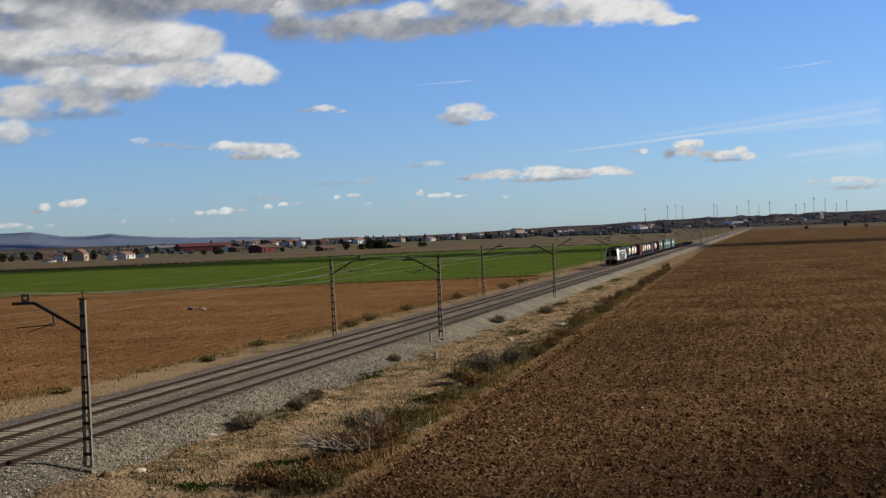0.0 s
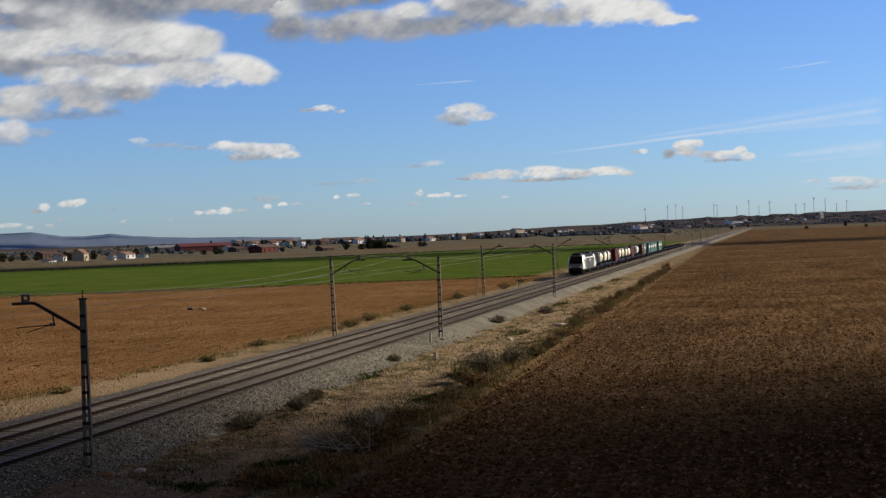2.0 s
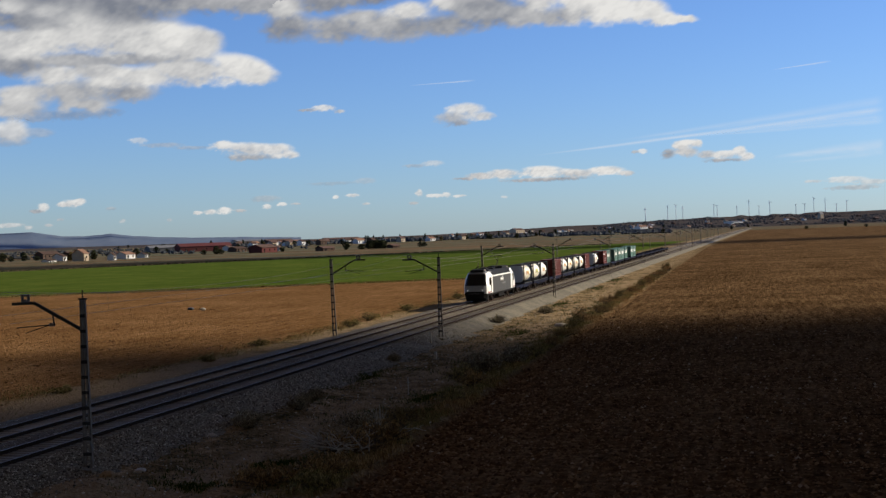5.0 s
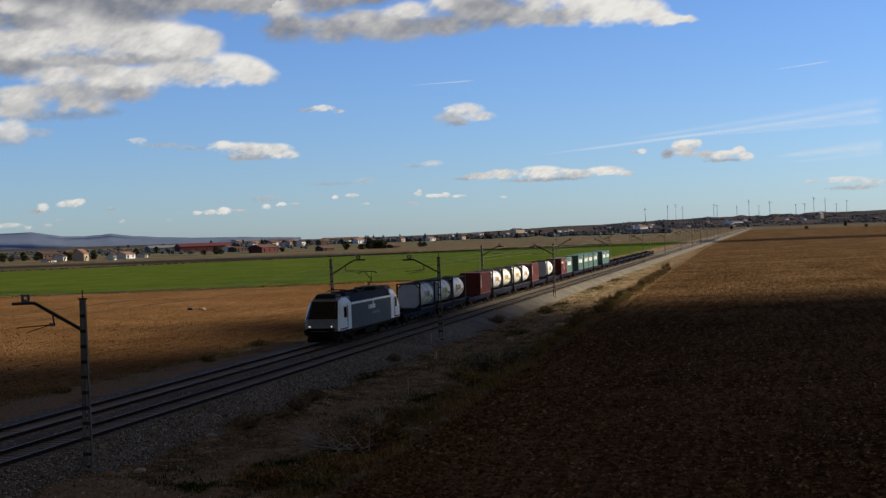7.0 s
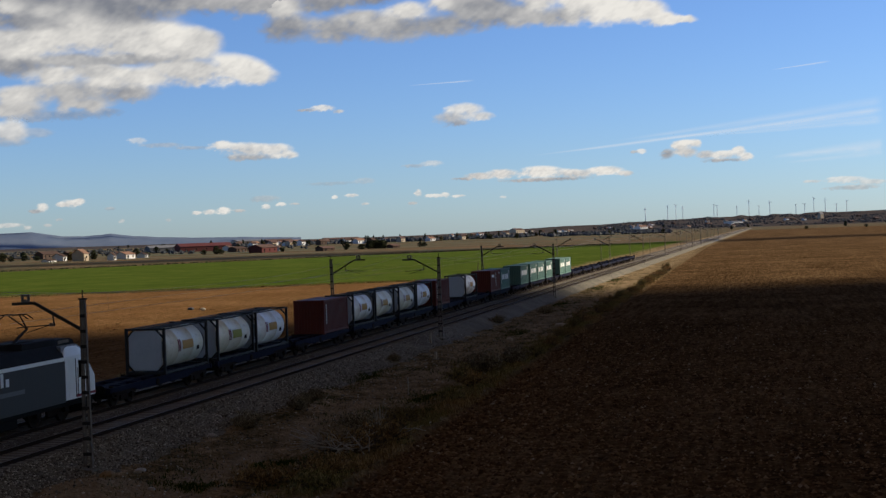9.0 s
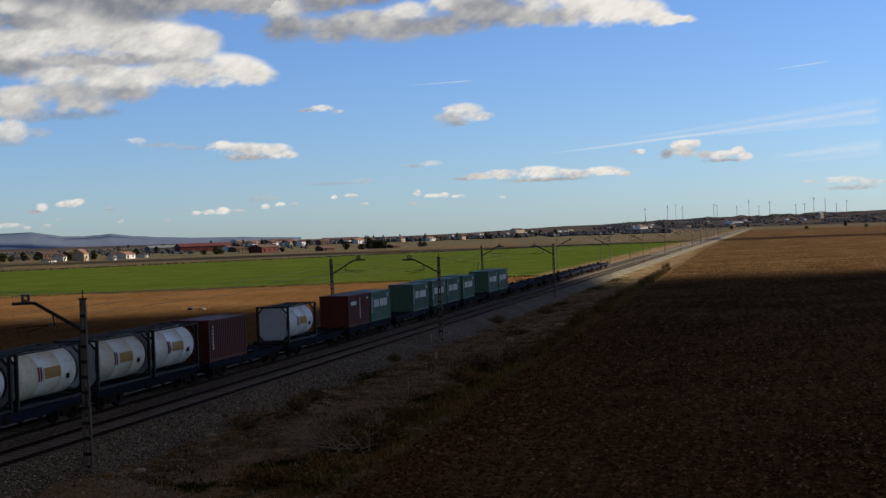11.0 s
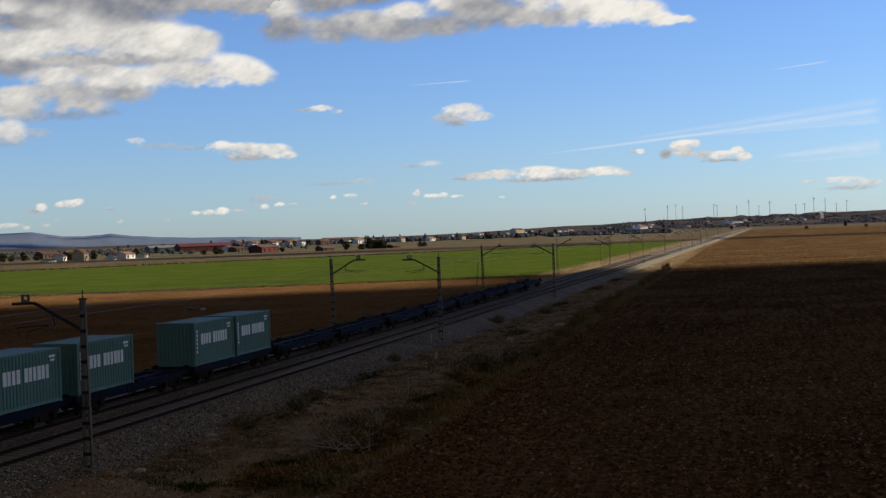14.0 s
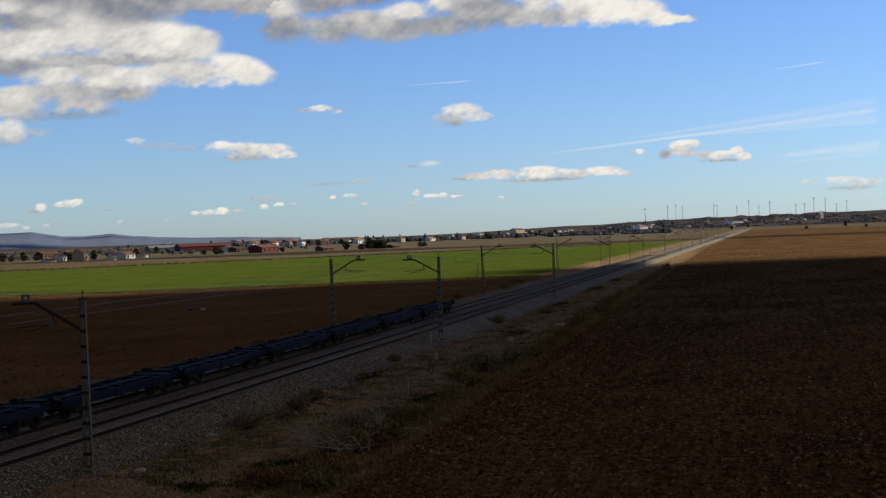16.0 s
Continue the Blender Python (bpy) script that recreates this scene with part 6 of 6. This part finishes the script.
cloud([(-3.96, 2.94, 0.30, 0.21, 0.42), (-3.47, 3.15, 0.37, 0.30, 0.85), (-2.98, 3.29, 0.44, 0.23, 1.00), (-3.13, 2.95, 0.46, 0.21, 0.75), (-2.71, 3.33, 0.18, 0.14, 1.00)], 1.00)
cloud([(-2.41, 2.83, 0.42, 0.21, 0.70), (-1.66, 2.80, 0.58, 0.18, 0.90), (-1.05, 2.93, 0.30, 0.23, 1.00), (-0.74, 2.69, 0.34, 0.18, 0.95), (-1.73, 2.57, 0.97, 0.09, 0.45)], 0.95)
cloud([(-4.96, 3.08, 0.21, 0.12, 1.00), (-5.24, 3.07, 0.21, 0.07, 0.50)], 0.80)
cloud([(1.76, 1.57, 0.39, 0.08, 0.80), (3.07, 1.59, 0.90, 0.14, 0.90), (4.10, 1.45, 0.67, 0.13, 0.80), (3.32, 1.26, 1.17, 0.11, 0.50)], 0.70)
cloud([(-29.53, 1.56, 0.27, 0.18, 1.00), (-29.82, 1.41, 0.34, 0.09, 0.45)], 0.90)
cloud([(-28.41, 1.67, 0.46, 0.16, 1.00), (-28.74, 1.63, 0.27, 0.11, 0.80), (-28.12, 1.75, 0.27, 0.16, 1.00)], 0.95)
cloud([(-30.83, 0.87, 0.63, 0.11, 0.80), (-30.12, 0.76, 0.18, 0.09, 0.80), (-29.36, 0.83, 0.20, 0.07, 0.70)], 0.70)
cloud([(-22.34, 1.21, 0.33, 0.16, 1.00), (-22.91, 1.18, 0.26, 0.12, 0.90), (-23.42, 1.15, 0.23, 0.09, 0.85), (-21.69, 1.19, 0.28, 0.07, 0.60)], 0.95)
cloud([(-20.71, 1.65, 0.79, 0.16, 0.50)], 0.45)
cloud([(-20.60, 1.32, 0.19, 0.12, 1.00), (-19.97, 1.40, 0.23, 0.09, 1.00), (-19.41, 1.40, 0.21, 0.06, 0.70)], 0.90)
cloud([(-17.74, 1.63, 0.12, 0.09, 1.00), (-17.04, 1.68, 0.31, 0.08, 0.90), (-16.51, 1.31, 0.21, 0.07, 0.80)], 0.85)
cloud([(-16.48, 2.27, 0.47, 0.14, 0.60), (-17.89, 2.20, 1.17, 0.09, 0.40)], 0.35)
cloud([(-13.68, 2.91, 0.52, 0.14, 0.90), (-14.46, 2.82, 0.52, 0.09, 0.50)], 0.55)
cloud([(-14.31, 1.69, 0.19, 0.19, 0.95), (-13.63, 1.55, 0.47, 0.09, 0.95), (-13.16, 1.58, 0.21, 0.12, 1.00), (-12.59, 1.51, 0.31, 0.07, 0.95), (-14.53, 1.27, 0.24, 0.08, 0.60)], 0.85)
cloud([(-10.74, 1.40, 0.16, 0.06, 0.90)], 0.60)
cloud([(-26.44, 0.92, 0.14, 0.09, 0.70), (-24.59, 0.89, 0.14, 0.08, 0.60), (-26.87, 1.42, 0.23, 0.09, 0.40), (-28.87, 1.04, 0.16, 0.07, 0.50)], 0.50)
streak(-9.51, 3.07, 4.61, 4.31, 0.17, 0.24)
streak(-5.41, 3.52, 4.60, 4.00, 0.19, 0.13)
streak(-6.11, 3.54, 4.62, 4.64, 0.26, 0.12)
streak(-2.43, 3.61, 4.60, 3.84, 0.14, 0.12)
streak(0.24, 2.62, 4.57, 2.91, 0.33, 0.2)
streak(0.30, 6.12, 2.66, 6.33, 0.05, 0.3)
streak(-14.58, 6.15, -11.75, 6.28, 0.05, 0.25)
streak(0.68, 2.37, 4.56, 2.60, 0.17, 0.1)


# clouds outside the picture, whose shadows cross the fields
SHADE_MIX = bpy.data.materials.new("cloud_deck")
SHADE_MIX.use_nodes = True
_t = SHADE_MIX.node_tree
_t.nodes.clear()
_at = _t.nodes.new("ShaderNodeAttribute")
_at.attribute_name = "cover"
_low = node(_t, "ShaderNodeBsdfDiffuse", Color=(0.20, 0.20, 0.20, 1))
# warm light let through the deck, added to tint the shade below
_glow = node(_t, "ShaderNodeBsdfTranslucent", Color=(0.064, 0.049, 0.034, 1))
_sum = _t.nodes.new("ShaderNodeAddShader")
_t.links.new(_low.outputs[0], _sum.inputs[0])
_t.links.new(_glow.outputs[0], _sum.inputs[1])
_mx = _t.nodes.new("ShaderNodeMixShader")
_t.links.new(_at.outputs["Fac"], _mx.inputs[0])
_t.links.new(_t.nodes.new("ShaderNodeBsdfTransparent").outputs[0], _mx.inputs[1])
_t.links.new(_sum.outputs[0], _mx.inputs[2])
_t.links.new(_mx.outputs[0], _t.nodes.new("ShaderNodeOutputMaterial").inputs[0])
SHADE_CLOUDS = []
CLOUD_Z = 450.0


def shade_cloud(edge, south, soft, label):
    """A broad cloud deck whose shadow at the clip's end has the front line edge, (x, y) from west to east."""
    xs = np.concatenate([np.arange(-2500, -80, 60), np.arange(-80, 180, 4), np.arange(180, 2600, 60)])
    ys = np.concatenate([np.arange(south, -20, 120), np.arange(-20, 460, 4), np.arange(460, 1300, 30)])
    gx, gy = np.meshgrid(xs, ys)
    ex, ey = np.array([p[0] for p in edge], float), np.array([p[1] for p in edge], float)
    n = cloud_noise(gx / 45, gy / 45, 500, 4) - 0.5
    front = np.interp(gx + n * 26, ex, ey) + n * 20 - gy
    k = np.clip(np.minimum(front / soft, (gy - south) / 300) + 0.5, 0, 1)
    k = k * k * (3 - 2 * k)
    # cover drops slightly behind the front, to lift the shade there
    k = k * (1 - 0.022 * np.clip((front - 160) / 150, 0, 1))
    off = TO_SUN * (CLOUD_Z / TO_SUN.z)
    ny, nx = k.shape
    q = np.maximum(np.maximum(k[:-1, :-1], k[1:, :-1]), np.maximum(k[:-1, 1:], k[1:, 1:])) > 0.005
    jj, ii = np.nonzero(q)
    quads = np.stack([jj * nx + ii, jj * nx + ii + 1, (jj + 1) * nx + ii + 1, (jj + 1) * nx + ii], -1)
    used, inv = np.unique(quads, return_inverse=True)
    pts = np.stack([gx, gy, 25 * n * k], -1).reshape(-1, 3)[used]
    me = sheet("overhead_cloud", pts.tolist(), inv.reshape(-1, 4).tolist(), SHADE_MIX, True)
    me.attributes.new("cover", "FLOAT", "POINT").data.foreach_set("value", np.ascontiguousarray(k.reshape(-1)[used], dtype=np.float32))
    ob = tagged(new("overhead_cloud", me), label, "cloud", "clouds overhead")
    ob.location = (off.x, off.y - 18.5 * SECONDS, CLOUD_Z)
    SHADE_CLOUDS.append(ob)


def shade_strip(line, width, label):
    """A long thin cloud; line: the middle of its shadow at the clip's start."""
    xs, ks = np.arange(line[0][0], line[-1][0], 8.0), np.linspace(-1, 1, 13)
    gx, gv = np.meshgrid(xs, ks)
    mid = np.interp(gx, [p[0] for p in line], [p[1] for p in line])
    n = cloud_noise(gx / 60, gv * 1.5, 540, 4) - 0.5
    gy = mid + gv * width + n * 25
    k = 0.8 * np.clip((1 - np.abs(gv)) * 1.4 + n, 0, 1) * np.clip((gx - xs[0]) / 60, 0, 1) * np.clip((xs[-1] - gx) / 60, 0, 1)
    off = TO_SUN * (CLOUD_Z / TO_SUN.z)
    ny, nx = k.shape
    faces = [(j * nx + i, j * nx + i + 1, (j + 1) * nx + i + 1, (j + 1) * nx + i) for j in range(ny - 1) for i in range(nx - 1)]
    me = sheet("overhead_cloud", np.stack([gx, gy, 15 * k], -1).reshape(-1, 3).tolist(), faces, SHADE_MIX, True)
    me.attributes.new("cover", "FLOAT", "POINT").data.foreach_set("value", np.ascontiguousarray(k.reshape(-1), dtype=np.float32))
    ob = tagged(new("overhead_cloud", me), label, "cloud", "clouds overhead")
    ob.location = (off.x, off.y, CLOUD_Z)
    SHADE_CLOUDS.append(ob)


# front follows the ground shadow; the wide unseen rest is added to dim skylight
shade_cloud([(-2500, 0), (-300, 172), (-150, 214), (-97, 231), (-60, 248), (-35, 273), (-16, 300), (-4, 317), (14, 328), (59, 349), (140, 395), (400, 520), (2600, 1200)], -9000, 46,
            "broad unseen grey cloud deck overhead, shading the railway and blocking skylight")
shade_strip([(-420, 395), (-236, 470), (20, 600), (120, 655), (330, 760)], 75, "long thin cloud overhead, shading the far fields")


# ---- sleepers, piece by piece near the bridge, the rest in one run ----
for _track in (FAR_TRACK, NEAR_TRACK):
    _rest = Shape()
    for _i in range(900):
        _y = 38.0 + 0.6 * _i
        if _i < 150:
            _ob = new("sleeper", SLEEPER_MESH)
            _ob.parent = _track
            _ob.matrix_basis = pose(rng.normal(0, 0.012), _y, rng.normal(0, 0.006), 0, 0, rng.normal(0, 0.5))
        elif _i < 620:
            _rest.box(-1.3, 1.3, _y - 0.11, _y + 0.11, -0.25, -0.155)
    _ob = part("sleeper_run", _rest, CONCRETE, _track)
    tagged(_ob, kind="stuff")


# ---- what moves: the train runs towards the bridge at 104 km/h, the clouds drift ----
def steady(ob, start, speed, turn=(0, 0, 0)):
    """Even motion through the whole clip."""
    times = (0.0, 1 / 30, 4.0, 8.0, 12.0, SECONDS - 1 / 30, SECONDS)
    walk(ob, [(s, pose(start[0] + speed[0] * s, start[1] + speed[1] * s, start[2] + speed[2] * s, *turn)) for s in times])


def motions():
    speed = -29.004
    head = 71.19 + 8 * 29.004
    steady(LOCO, (0, head + 2.1, 0), (0, speed, 0))
    for i, w in enumerate(WAGONS):
        steady(w, (0, head + 21.8 + WAGON_L * i, 0), (0, speed, 0))
    for i, slot, box in LOADS:
        steady(box, (0, head + 21.8 + WAGON_L * i + (0.8, 7.29)[slot], 1.03), (0, speed, 0))
    for c in SKY_CLOUDS:
        steady(c, tuple(c.location), (-0.9, 0.0, 0.0))
    for c in SHADE_CLOUDS:
        steady(c, tuple(c.location), (0.0, 18.5, 0.0))


motions()
